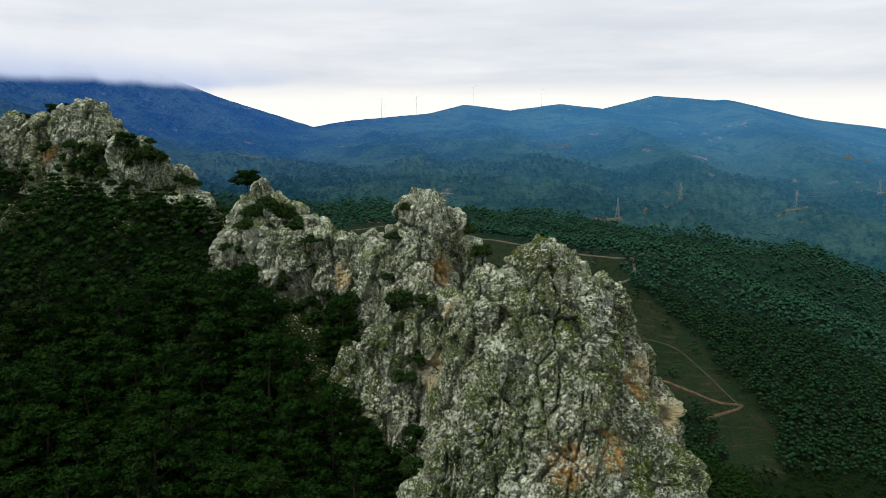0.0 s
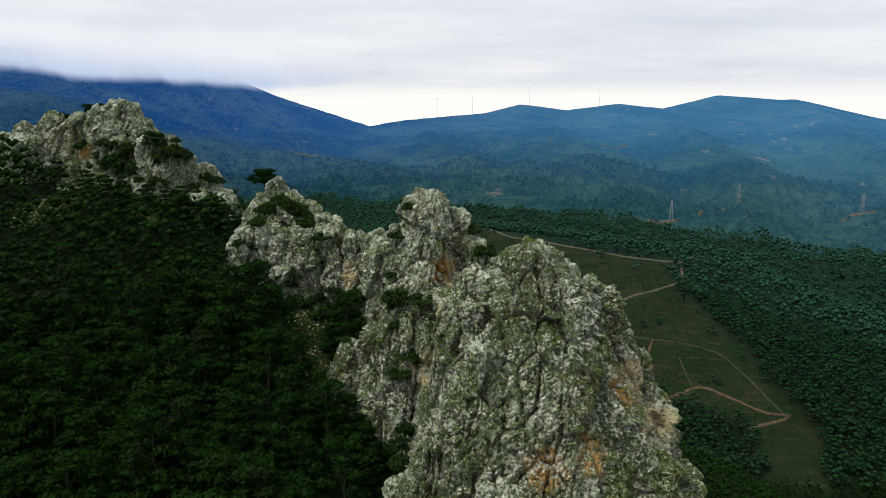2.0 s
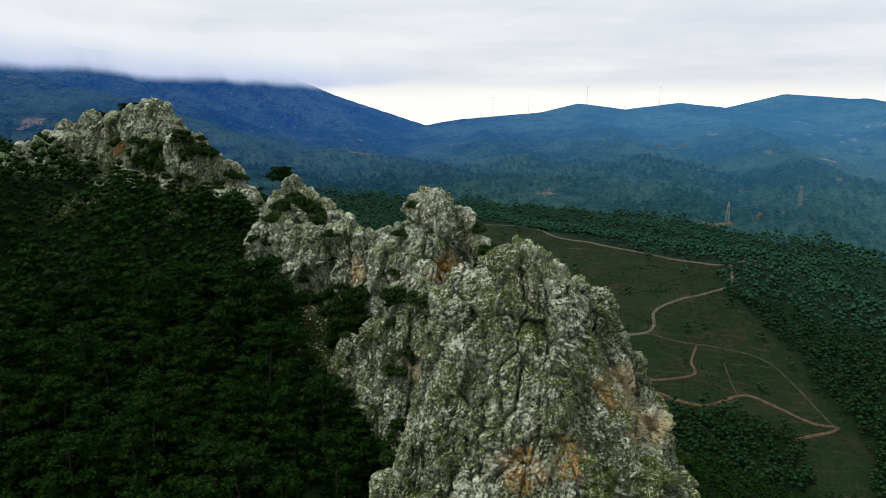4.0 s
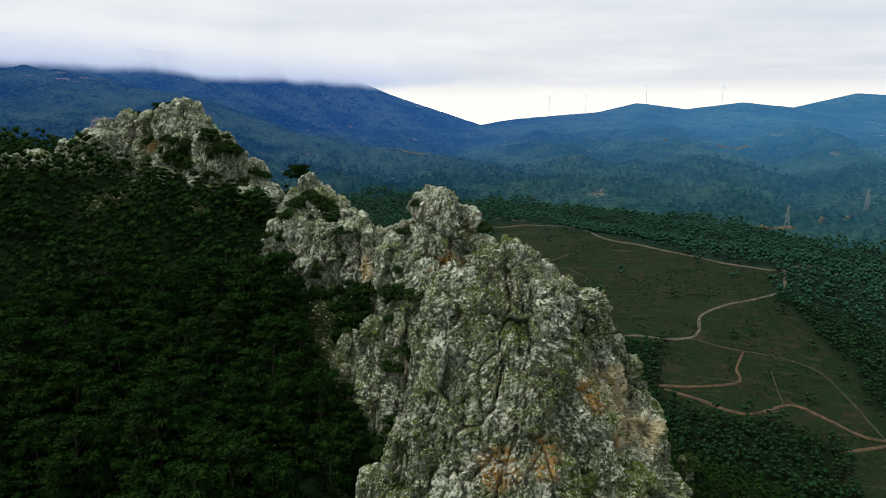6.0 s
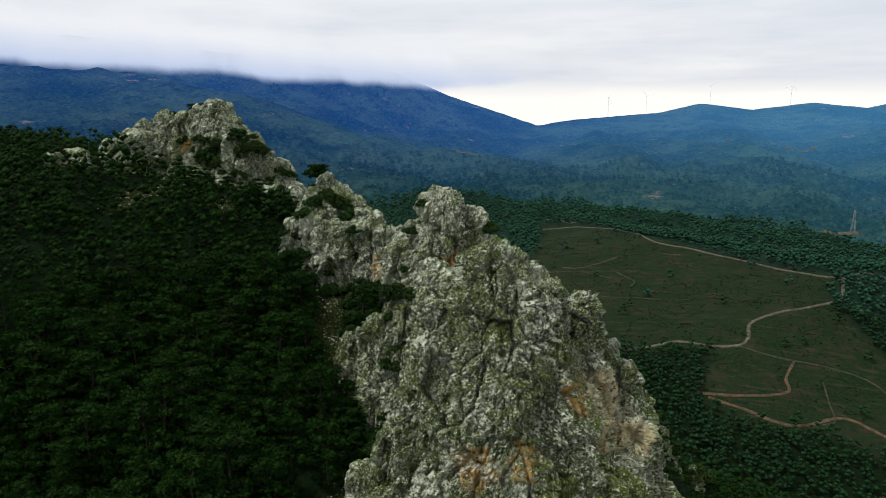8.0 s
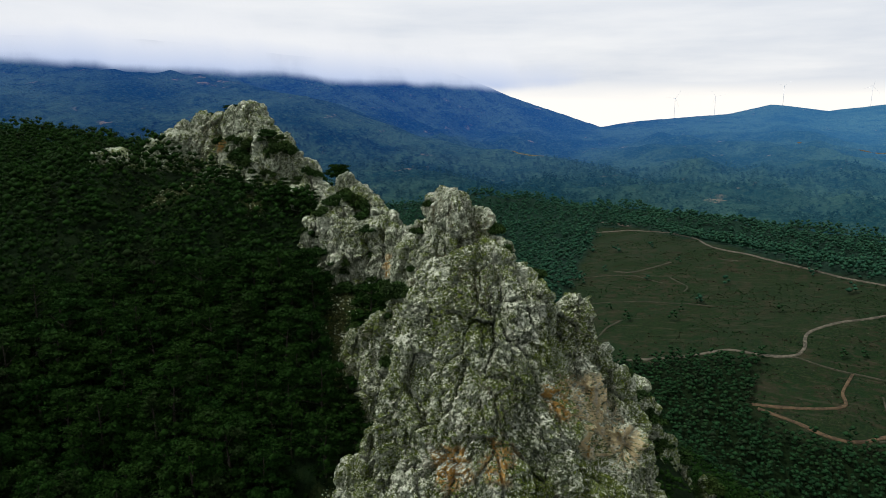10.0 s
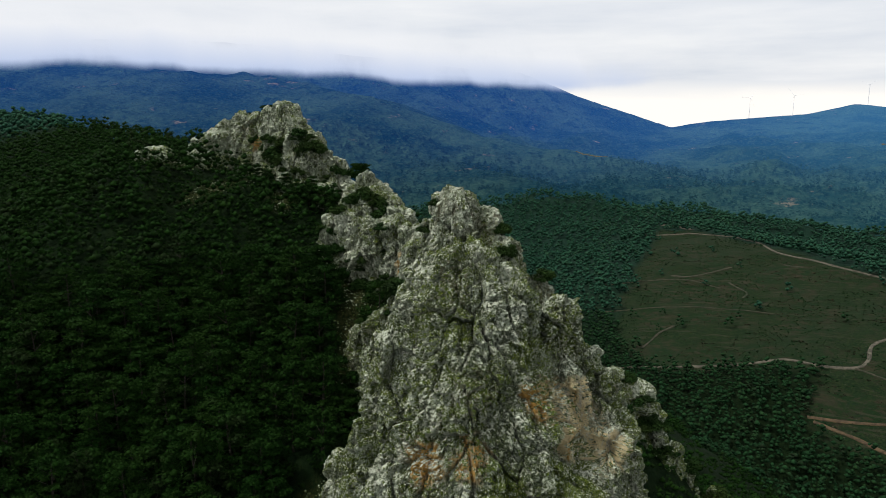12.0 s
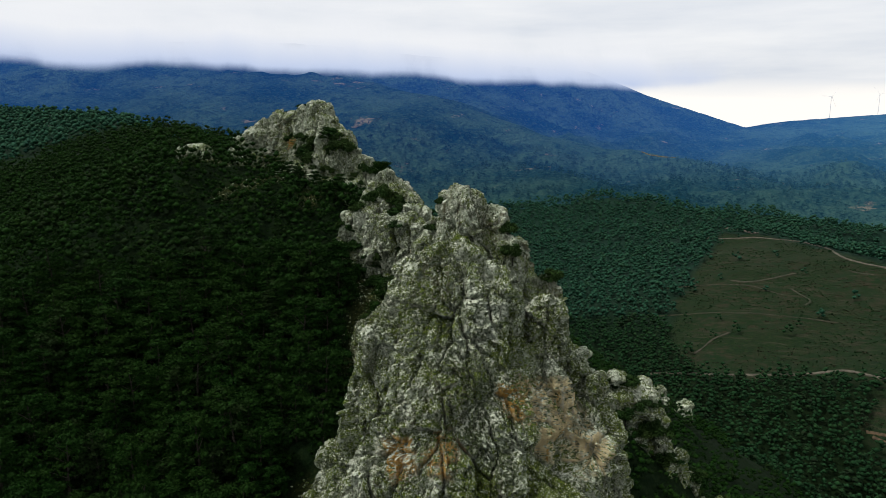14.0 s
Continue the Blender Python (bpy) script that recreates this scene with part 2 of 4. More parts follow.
def make_limestone(name, bare):
    """Weathered karst: grey blocks of differing tone, pale lichen with painted top light, black streaks, weeds in the
    pits, moss, tan and orange breaks.
    """
    s = Net(name, 0.95, 0.1)
    big, mid, fine = s.noise(0.11, 6, 0.6), s.noise(0.9, 9, 0.75), s.noise(4.2, 6, 0.75)
    streak = s.noise(1.0, 6, 0.68, s.stretch(1.1, 1.1, 0.10))
    up = s.upness()
    bent = s.n.new("ShaderNodeVectorMath")
    bent.operation = "MULTIPLY_ADD"
    s.l.new(s.noise(0.9, 5, 0.65, color=True), bent.inputs[0])
    bent.inputs[1].default_value = (1.2, 1.2, 1.2)
    s.l.new(s.stretch(1, 1, 0.65), bent.inputs[2])
    col = s.mix(s.step(mid, 0.36, 0.64), (0.21, 0.24, 0.162), (0.375, 0.415, 0.305))
    col = s.mix(s.math("MULTIPLY", s.step(big, 0.48, 0.64), 0.45), col, (0.185, 0.215, 0.135))
    # broken faces, each of its own tone
    for size, pale, dim in ((0.6, 0.74, 0.24), (1.7, 0.8, 0.2)):
        chip = s.n.new("ShaderNodeSeparateColor")
        s.l.new(s.cells(size, "F1", bent.outputs[0], 1), chip.inputs[0])
        col = s.mix(s.math("MULTIPLY", s.step(chip.outputs[0], pale, pale + 0.05), 0.55), col, (0.47, 0.49, 0.39))
        col = s.mix(s.math("MULTIPLY", s.step(chip.outputs[0], dim, dim - 0.05), 0.5), col, (0.11, 0.12, 0.08))
    # pale crust where the rock faces the sky: lichen, and top light painted in
    lichen_top_light = s.math("MULTIPLY", s.step(up, 0.05, 0.6), s.step(s.noise(0.35, 7, 0.7), 0.41 + 2 * bare, 0.51 + 2 * bare))
    lichen_top_light = s.math("MULTIPLY", lichen_top_light, s.step(fine, 0.56, 0.50))
    col = s.mix(s.math("MULTIPLY", lichen_top_light, 0.8), col, (0.66, 0.70, 0.55))
    # black rain streaks on the steep faces, and fine cracks
    col = s.mix(s.math("MULTIPLY", s.math("MULTIPLY", s.step(streak, 0.53, 0.62), s.step(up, 0.6, 0.2)), 0.6), col, (0.07, 0.076, 0.05))
    crack = s.step(s.cells(0.8, "DISTANCE_TO_EDGE", bent.outputs[0]), 0.045, 0.0)
    col = s.mix(s.math("MULTIPLY", crack, 0.65), col, (0.03, 0.034, 0.022))
    # rust on the steep faces
    rust = s.math("MULTIPLY", s.step(s.noise(0.07, 4, 0.6, s.stretch(1, 1, 0.6)), 0.55, 0.63), s.step(streak, 0.42, 0.54))
    col = s.mix(s.math("MULTIPLY", rust, s.math("MULTIPLY", s.step(up, 0.55, 0.15), 0.2)), col, s.mix(s.step(mid, 0.4, 0.6), (0.25, 0.14, 0.035), (0.38, 0.28, 0.13)))
    broken = 0.0
    # fresh breaks under the overhangs: place, reach, share of orange
    for place, reach, orange in (((42, 136, 143), 7.5, 0.36), ((47, 139, 137), 5.0, 0.33), ((38, 128, 149), 3.5, 0.60), ((29.6, 116.7, 140), 3.5, 0.55), ((-2, 147, 143), 4.0, 0.40), ((3, 146, 158), 3.0, 0.40), ((-26, 181, 156), 3.0, 0.42), ((22, 114, 138), 4.0, 0.60), ((-128, 228, 187), 3.5, 0.60), ((-3, 172, 160), 5.0, 0.62)):
        gap = s.n.new("ShaderNodeVectorMath")
        gap.operation = "DISTANCE"
        s.l.new(s.pos, gap.inputs[0])
        gap.inputs[1].default_value = place
        edge = s.math("ADD", gap.outputs["Value"], s.math("MULTIPLY", s.noise(0.28, 6, 0.65), 9.0))
        fresh = s.math("MULTIPLY", s.step(edge, reach + 5.8, reach + 3.2), s.step(up, 0.65, 0.3))
        broken = s.math("MAXIMUM", broken, fresh)
        tone = s.mix(s.step(streak, orange, orange + 0.09), (0.42, 0.23, 0.05), (0.64, 0.52, 0.29))
        tone = s.mix(s.math("MULTIPLY", s.step(s.noise(0.6, 6, 0.7, s.stretch(1, 1, 0.4)), 0.52, 0.62), 0.7), tone, (0.50, 0.48, 0.40))
        col = s.mix(s.math("MULTIPLY", fresh, 0.92), col, s.mix(s.math("MULTIPLY", s.step(fine, 0.58, 0.66), 0.35), tone, (0.10, 0.065, 0.03)))
    facing = s.n.new("ShaderNodeSeparateXYZ")
    s.l.new(s.n.new("ShaderNodeNewGeometry").outputs["Normal"], facing.inputs[0])
    # weeds in the pits: dark tufts between the stones
    zone = s.math("MULTIPLY", s.math("SUBTRACT", s.noise(0.10, 4, 0.6), 0.5), 0.55)
    pits = s.math("ADD", s.noise(1.6, 5, 0.74), zone)
    weed = s.math("MULTIPLY", s.step(pits, 0.523 + bare, 0.548 + bare), s.step(up, -0.5, 0.0))
    weed = s.math("MULTIPLY", weed, s.math("SUBTRACT", 1.0, broken))
    col = s.mix(s.math("MULTIPLY", weed, 0.9), col, s.mix(s.step(fine, 0.45, 0.60), (0.018, 0.030, 0.008), (0.058, 0.080, 0.014)))
    # moss cushions on ledges and on the side away from the light
    patch = s.math("ADD", s.noise(0.12, 9, 0.76), s.math("MULTIPLY", s.step(facing.outputs[0], -0.3, 0.7), 0.07))
    moss = s.math("MULTIPLY", s.step(up, -0.2, 0.35), s.step(patch, 0.505 + bare, 0.535 + bare))
    moss = s.math("MULTIPLY", moss, s.step(s.noise(2.6, 4, 0.7), 0.44, 0.50))
    moss = s.math("MULTIPLY", moss, s.math("SUBTRACT", 1.0, broken))
    # grassy ledges: place, reach
    for place, reach in (((44, 127, 132), 6.0), ((33, 131, 156), 3.0), ((21, 137, 174), 2.0), ((35, 118, 134), 4.0)):
        gap = s.n.new("ShaderNodeVectorMath")
        gap.operation = "DISTANCE"
        s.l.new(s.pos, gap.inputs[0])
        gap.inputs[1].default_value = place
        edge = s.math("ADD", gap.outputs["Value"], s.math("MULTIPLY", s.noise(0.5, 6, 0.7), 8.0))
        moss = s.math("MAXIMUM", moss, s.math("MULTIPLY", s.step(edge, reach + 5.2, reach + 3.6), s.step(s.noise(2.2, 5, 0.7), 0.56, 0.50)))
    col = s.mix(s.math("MULTIPLY", moss, 0.95), col, s.mix(s.step(s.noise(5.5, 4, 0.7), 0.42, 0.60), (0.022, 0.045, 0.005), (0.135, 0.17, 0.015)))
    s.color(col)
    relief = s.math("ADD", s.noise(2.4, 8, 0.78), s.math("MULTIPLY", streak, 0.5))
    relief = s.math("SUBTRACT", relief, s.math("ADD", s.math("MULTIPLY", crack, 0.3), s.math("MULTIPLY", weed, 0.25)))
    s.bump(relief, 1.0, 0.75)
    return s.m


def make_ground():
    s = Net("forest_floor_and_clearing", 1.0, 0.05)
    clear = s.attribute("cleared")
    a, b = s.noise(0.05, 6, 0.6), s.noise(0.6, 5, 0.65)
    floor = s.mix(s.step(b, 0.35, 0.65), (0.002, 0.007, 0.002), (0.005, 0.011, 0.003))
    open_ground = s.mix(s.step(a, 0.38, 0.6), (0.006, 0.014, 0.006), (0.015, 0.016, 0.009))
    open_ground = s.mix(s.step(b, 0.5, 0.62), open_ground, (0.010, 0.020, 0.006))
    open_ground = s.mix(s.math("MULTIPLY", s.step(s.noise(0.13, 7, 0.72), 0.47, 0.53), 0.8), open_ground, (0.006, 0.015, 0.005))
    open_ground = s.mix(s.math("MULTIPLY", s.step(s.noise(0.09, 7, 0.75, s.stretch(1, 1.7, 1)), 0.52, 0.60), 0.5), open_ground, (0.029, 0.022, 0.014))
    open_ground = s.mix(s.math("MULTIPLY", s.step(s.noise(0.02, 5, 0.6), 0.46, 0.58), 0.75), open_ground, s.mix(s.step(b, 0.45, 0.6), (0.004, 0.011, 0.004), (0.012, 0.021, 0.007)))
    rows = s.noise(1.0, 5, 0.7, s.stretch(0.03, 0.22, 0.05, 0.35))
    open_ground = s.mix(s.math("MULTIPLY", s.step(rows, 0.56, 0.64), 0.4), open_ground, (0.036, 0.033, 0.021))
    open_ground = s.mix(s.math("MULTIPLY", s.step(s.noise(0.45, 6, 0.75), 0.62, 0.68), 0.7), open_ground, (0.075, 0.066, 0.05))
    grass = s.mix(s.step(s.noise(1.4, 6, 0.7), 0.42, 0.6), (0.006, 0.011, 0.003), (0.032, 0.034, 0.011))
    floor = s.mix(s.attribute("scree"), floor, grass)
    # distant floor gets the far woods' haze tint painted into its colour
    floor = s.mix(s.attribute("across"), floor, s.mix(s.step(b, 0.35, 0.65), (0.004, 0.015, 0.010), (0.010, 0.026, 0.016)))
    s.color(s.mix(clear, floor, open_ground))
    s.bump(b, 0.8, 1.0)
    return s.m


def make_distance():
    s = Net("far_wooded_slopes_haze_glow", 1.0, 0.0)
    a, b, c = s.noise(0.004, 7, 0.62), s.noise(0.022, 6, 0.7), s.noise(0.10, 4, 0.7)
    col = s.mix(s.step(a, 0.38, 0.62), (0.006, 0.024, 0.022), (0.033, 0.066, 0.042))
    col = s.mix(s.math("MULTIPLY", s.step(b, 0.5, 0.62), 0.8), col, (0.006, 0.022, 0.018))
    col = s.mix(s.math("MULTIPLY", s.step(c, 0.45, 0.7), 0.6), col, (0.048, 0.08, 0.05))
    bare = s.math("MULTIPLY", s.step(s.noise(0.009, 6, 0.7), 0.60, 0.66), s.step(b, 0.5, 0.6))
    col = s.mix(s.math("MULTIPLY", bare, 0.7), col, (0.22, 0.17, 0.11))
    s.color(col)
    s.bump(s.math("ADD", s.math("MULTIPLY", s.cells(0.085), -0.8), s.math("ADD", c, s.math("MULTIPLY", b, 3.0))), 1.0, 16.0)
    # air-light of the far backdrop: haze painted as emission, stronger with distance and rightwards
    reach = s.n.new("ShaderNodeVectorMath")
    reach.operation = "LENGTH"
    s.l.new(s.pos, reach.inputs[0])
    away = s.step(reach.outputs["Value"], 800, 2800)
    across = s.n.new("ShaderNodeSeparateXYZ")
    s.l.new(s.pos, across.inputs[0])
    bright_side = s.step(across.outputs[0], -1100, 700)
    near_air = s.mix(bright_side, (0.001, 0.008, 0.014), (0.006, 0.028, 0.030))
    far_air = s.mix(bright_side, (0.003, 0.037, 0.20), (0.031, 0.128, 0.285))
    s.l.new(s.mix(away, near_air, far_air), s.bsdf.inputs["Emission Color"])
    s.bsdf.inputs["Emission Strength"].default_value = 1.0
    return s.m


def make_foliage(name, dark, light, olive, dull):
    """Needles or leaves: light and dark sprays, and trees that differ in stands."""
    s = Net(name, 0.9, 0.05)
    col = s.mix(s.random(True), dark, light)
    col = s.mix(s.math("MULTIPLY", s.random(), 0.6), col, olive)
    col = s.mix(s.math("MULTIPLY", s.step(s.noise(0.11, 3, 0.6), 0.5, 0.66), 0.6), col, olive)
    col = s.mix(s.math("MULTIPLY", s.step(s.noise(0.085, 2, 0.5, s.stretch(1, 1.3, 0.4, 1.1)), 0.58, 0.68), 0.6), col, dull)
    s.color(col)
    return s.m


def make_plain(name, a, b, scale, rough=0.9):
    s = Net(name, rough, 0.15)
    s.color(s.mix(s.step(s.noise(scale, 5, 0.65), 0.35, 0.65), a, b))
    s.bump(s.noise(scale * 3, 5, 0.7), 0.6, 0.15)
    return s.m


ROCK = make_limestone("pale_bare_limestone", 0.04)
MOSSROCK = make_limestone("mossy_weathered_limestone", 0.0)
GROUND = make_ground()
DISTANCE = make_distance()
PINE = make_foliage("pine_needles", (0.0022, 0.0105, 0.0012), (0.0055, 0.0225, 0.0021), (0.0080, 0.0215, 0.0026), (0.008, 0.0125, 0.0045))
# distance haze is painted into these needles as a paler, bluer green
FARPINE = make_foliage("haze_tinted_pine_woods", (0.006, 0.029, 0.017), (0.016, 0.055, 0.031), (0.022, 0.053, 0.025), (0.006, 0.024, 0.018))
VALLEYPINE = make_foliage("valley_pine_needles", (0.0035, 0.016, 0.006), (0.0095, 0.035, 0.012), (0.014, 0.033, 0.010), (0.012, 0.015, 0.008))
SHRUB = make_foliage("evergreen_shrub_leaves", (0.005, 0.019, 0.004), (0.016, 0.040, 0.008), (0.022, 0.036, 0.008), (0.012, 0.022, 0.008))
BRUSH = make_foliage("dry_brushwood", (0.008, 0.010, 0.005), (0.030, 0.024, 0.015), (0.018, 0.024, 0.009), (0.034, 0.020, 0.012))
SCREE = make_limestone("weedy_scree_stone", 0.01)
BARK = make_plain("grey_brown_bark", (0.012, 0.010, 0.008), (0.032, 0.027, 0.022), 3.0)
DIRT = make_plain("dirt_track", (0.032, 0.03, 0.021), (0.085, 0.076, 0.056), 0.3)
FAINT = make_plain("overgrown_track", (0.014, 0.018, 0.009), (0.040, 0.036, 0.024), 0.3)
CLAY = make_plain("orange_clay_track", (0.030, 0.022, 0.013), (0.075, 0.05, 0.027), 0.3)

# ---- mesh helpers ----


def mesh_from(name, verts, faces, mat, smooth=True):
    """A mesh from computed arrays; faces all have the same number of corners."""
    me = bpy.data.meshes.new(name)
    verts, faces = np.asarray(verts, np.float32), np.asarray(faces, np.int32)
    n = faces.shape[1]
    me.vertices.add(len(verts))
    me.vertices.foreach_set("co", verts.ravel())
    me.loops.add(faces.size)
    me.loops.foreach_set("vertex_index", faces.ravel())
    me.polygons.add(len(faces))
    me.polygons.foreach_set("loop_start", np.arange(0, faces.size, n, dtype=np.int32))
    me.polygons.foreach_set("use_smooth", np.full(len(faces), smooth))
    me.materials.append(mat)
    me.update(calc_edges=True)
    return me


def grid_faces(rows, cols):
    i = np.arange(rows * cols).reshape(rows, cols)
    return np.stack([i[:-1, :-1], i[:-1, 1:], i[1:, 1:], i[1:, :-1]], -1).reshape(-1, 4)


# ---- ground: one fan-shaped sheet, finer near by ----


CLEARING = [(-135, 1000), (-60, 955), (60, 808), (190, 714), (178, 650), (196, 610), (218, 550), (228, 495), (234, 460), (218, 415), (182, 415), (186, 478), (138, 488), (84, 486), (74, 515), (75, 568), (30, 565), (-30, 555), (-62, 572), (-82, 615), (-100, 690), (-108, 765), (-122, 880)]


def cleared(x, y):
    """1 on the logged hillside, 0 in the woods."""
    inside, edge = np.zeros(np.shape(x), bool), np.full(np.shape(x), 1e6)
    for (ax, ay), (bx, by) in zip(CLEARING, CLEARING[1:] + CLEARING[:1]):
        t = np.clip(((x - ax) * (bx - ax) + (y - ay) * (by - ay)) / ((bx - ax) ** 2 + (by - ay) ** 2), 0, 1)
        edge = np.minimum(edge, np.hypot(x - ax - t * (bx - ax), y - ay - t * (by - ay)))
        if ay != by:
            inside ^= ((ay > y) != (by > y)) & (x < (bx - ax) * (y - ay) / (by - ay) + ax)
    return np.clip(0.5 + (np.where(inside, edge, -edge) + 9 * fbm(x / 30, y / 30, 0, 3, 31)) / 10, 0, 1)


SCREES = [((-34, 177), (-50, 181), 3.0), ((-30, 160), (-40, 176), 4.0), ((-20, 150), (-30, 160), 3.5), ((-120, 212), (-127, 192), 4.0), ((-12, 128), (-5, 112), 7.0), ((-152, 200), (-146, 206), 5.0), ((-100, 214), (-96, 208), 4.0)]


def off_scree(x, y):
    """Metres to the edge of the nearest bare scree."""
    gap = np.full(np.shape(x), 1e3)
    for (ax, ay), (bx, by), r in SCREES:
        t = np.clip(((x - ax) * (bx - ax) + (y - ay) * (by - ay)) / ((bx - ax) ** 2 + (by - ay) ** 2), 0, 1)
        gap = np.minimum(gap, np.hypot(x - ax - t * (bx - ax), y - ay - t * (by - ay)) - r)
    return gap


def sheet(name, r0, r1, rows, cols, a0, a1, mat):
    r = np.geomspace(r0, r1, rows)
    if r0 < 100:
        r = np.concatenate([np.linspace(0.4, r0, 12)[:-1], r])
    a = np.radians(np.concatenate([np.linspace(a0, a1, cols), np.linspace(a1, a0 + 360, 50)[1:]]))[None, :]
    r, rows, cols = r[:, None], len(r), a.size
    x, y = 40 + r * np.sin(a), 20 + r * np.cos(a)
    z = land(x, y)
    # the two sheets dip under one another where they meet
    if r0 < 100:
        z[-1] -= 6
    else:
        z[0] -= 15
    me = mesh_from(name, np.stack([x, y, z], -1).reshape(-1, 3), grid_faces(rows, cols), mat)
    mask = me.attributes.new("cleared", "FLOAT", "POINT")
    mask.data.foreach_set("value", cleared(x, y).ravel().astype(np.float32))
    mask = me.attributes.new("scree", "FLOAT", "POINT")
    mask.data.foreach_set("value", np.clip(0.3 - off_scree(x, y) / 4 + 0.8 * fbm(x / 5, y / 5, 0, 3, 83), 0, 1).ravel().astype(np.float32))
    # mask of the painted haze tint, rising with distance from 560 m
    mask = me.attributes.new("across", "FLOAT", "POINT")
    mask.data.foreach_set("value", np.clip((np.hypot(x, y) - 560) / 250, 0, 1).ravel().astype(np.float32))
    return tagged(new(name, me), kind="structure")


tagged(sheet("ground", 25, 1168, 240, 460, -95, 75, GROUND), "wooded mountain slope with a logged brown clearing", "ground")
tagged(sheet("backdrop", 1115, 4300, 160, 540, -95, 75, DISTANCE), "far mountains covered with woods under low cloud, blue with painted haze", "mountains")

# ---- limestone outcrops ----


def loaf(x, y, top, r_top, r_base, base, stretch=1.0, turn=0.0, shift=(0, 0), power=1.0):
    """Closed tapered lump with a domed top; verts and triangles."""
    segs, levels = 18, 12
    rings = []
    for k in range(levels):
        t = k / (levels - 1)
        z = base + (top - r_top * 0.5 - base) * t
        rings.append((z, r_base + (r_top - r_base) * t ** power, 1 - t))
    for k in range(1, 4):
        q = k / 4 * math.pi / 2
        rings.append((top - r_top * 0.5 + r_top * 0.5 * math.sin(q), r_top * math.cos(q), 0))
    verts, ca, sa = [], math.cos(turn), math.sin(turn)
    for z, r, low in rings:
        for j in range(segs):
            a = TAU * j / segs
            px, py = r * stretch * math.cos(a), r * math.sin(a)
            verts.append((x + shift[0] * low + px * ca - py * sa, y + shift[1] * low + px * sa + py * ca, z))
    faces = []
    for k in range(len(rings) - 1):
        for j in range(segs):
            a, b = k * segs + j, k * segs + (j + 1) % segs
            faces.append((a, b, b + segs))
            faces.append((a, b + segs, a + segs))
    tip, foot = len(verts), len(verts) + 1
    verts += [(x, y, top), (x + shift[0], y + shift[1], base)]
    last = (len(rings) - 1) * segs
    for j in range(segs):
        faces.append((last + j, last + (j + 1) % segs, tip))
        faces.append(((j + 1) % segs, j, foot))
    return verts, faces


def weather(co, no, seed, rough, upright, hollows):
    """Push points of a rock in and out: bulges, upright pillars, tilted broken blocks of three sizes, cracks and pits."""
    x, y, z = co.T
    wx, wy = x + 1.6 * fbm(x / 7, y / 7, z / 7, 3, seed), y + 1.6 * fbm(x / 7, y / 7, z / 7, 3, seed + 50)
    wz = z + 1.4 * fbm(x / 6, y / 6, z / 6, 3, seed + 51)
    d = 1.2 + 1.5 * fbm(x / 15, y / 15, z / 18, 3, seed + 1)
    gap, cell, plane = worley(wx / 4.6, wy / 4.6, wz / 34, seed + 41)
    d += upright * (2.2 * np.sqrt(np.clip(gap * 1.5, 0, 1)) - 1.3 + 1.6 * (cell - 0.5))
    gap, cell, plane = worley(wx / 5.2, wy / 5.2, wz / 12, seed + 3)
    d += 2.5 * (cell - 0.5) + 2.0 * plane - 1.5 * np.clip(1 - gap * 9, 0, 1)
    gap, cell, plane = worley(wx / 2.0, wy / 2.0, wz / 4.8, seed + 13)
    d += 0.95 * (cell - 0.5) + 1.0 * plane - 0.55 * np.clip(1 - gap * 6, 0, 1)
    gap, cell, plane = worley(x / 0.85, y / 0.85, wz / 1.6, seed + 23)
    d += 0.42 * (cell - 0.5) + 0.42 * plane - 0.3 * np.clip(1 - gap * 4, 0, 1)
    gap, cell, plane = worley(x / 0.55, y / 0.55, z / 0.6, seed + 33)
    d += 0.24 * (cell - 0.5)
    d += 0.5 * ridged(wx / 1.7, wy / 1.7, wz / 12, 2, seed + 71) * np.clip(1.2 - no[:, 2] * 1.6, 0, 1)
    d -= 0.9 * np.clip(fbm(wz / 3.0, wx / 26, wy / 26, 2, seed + 7) - 0.25, 0, 1)
    d = d * rough
    # hollows under overhangs: place, reach, depth
    for (hx, hy, hz), reach, deep in hollows:
        r = np.sqrt((x - hx) ** 2 + (y - hy) ** 2 + ((z - hz) * np.where(z > hz, 1.5, 0.8)) ** 2) + 1.5 * fbm(x / 4, y / 4, z / 4, 2, seed + 61)
        d = d - deep * np.clip((reach - r) / 2.2, 0, 1)
    side = np.stack([no[:, 0], no[:, 1], no[:, 2] * 0.7], -1)
    return co + side * d[:, None]


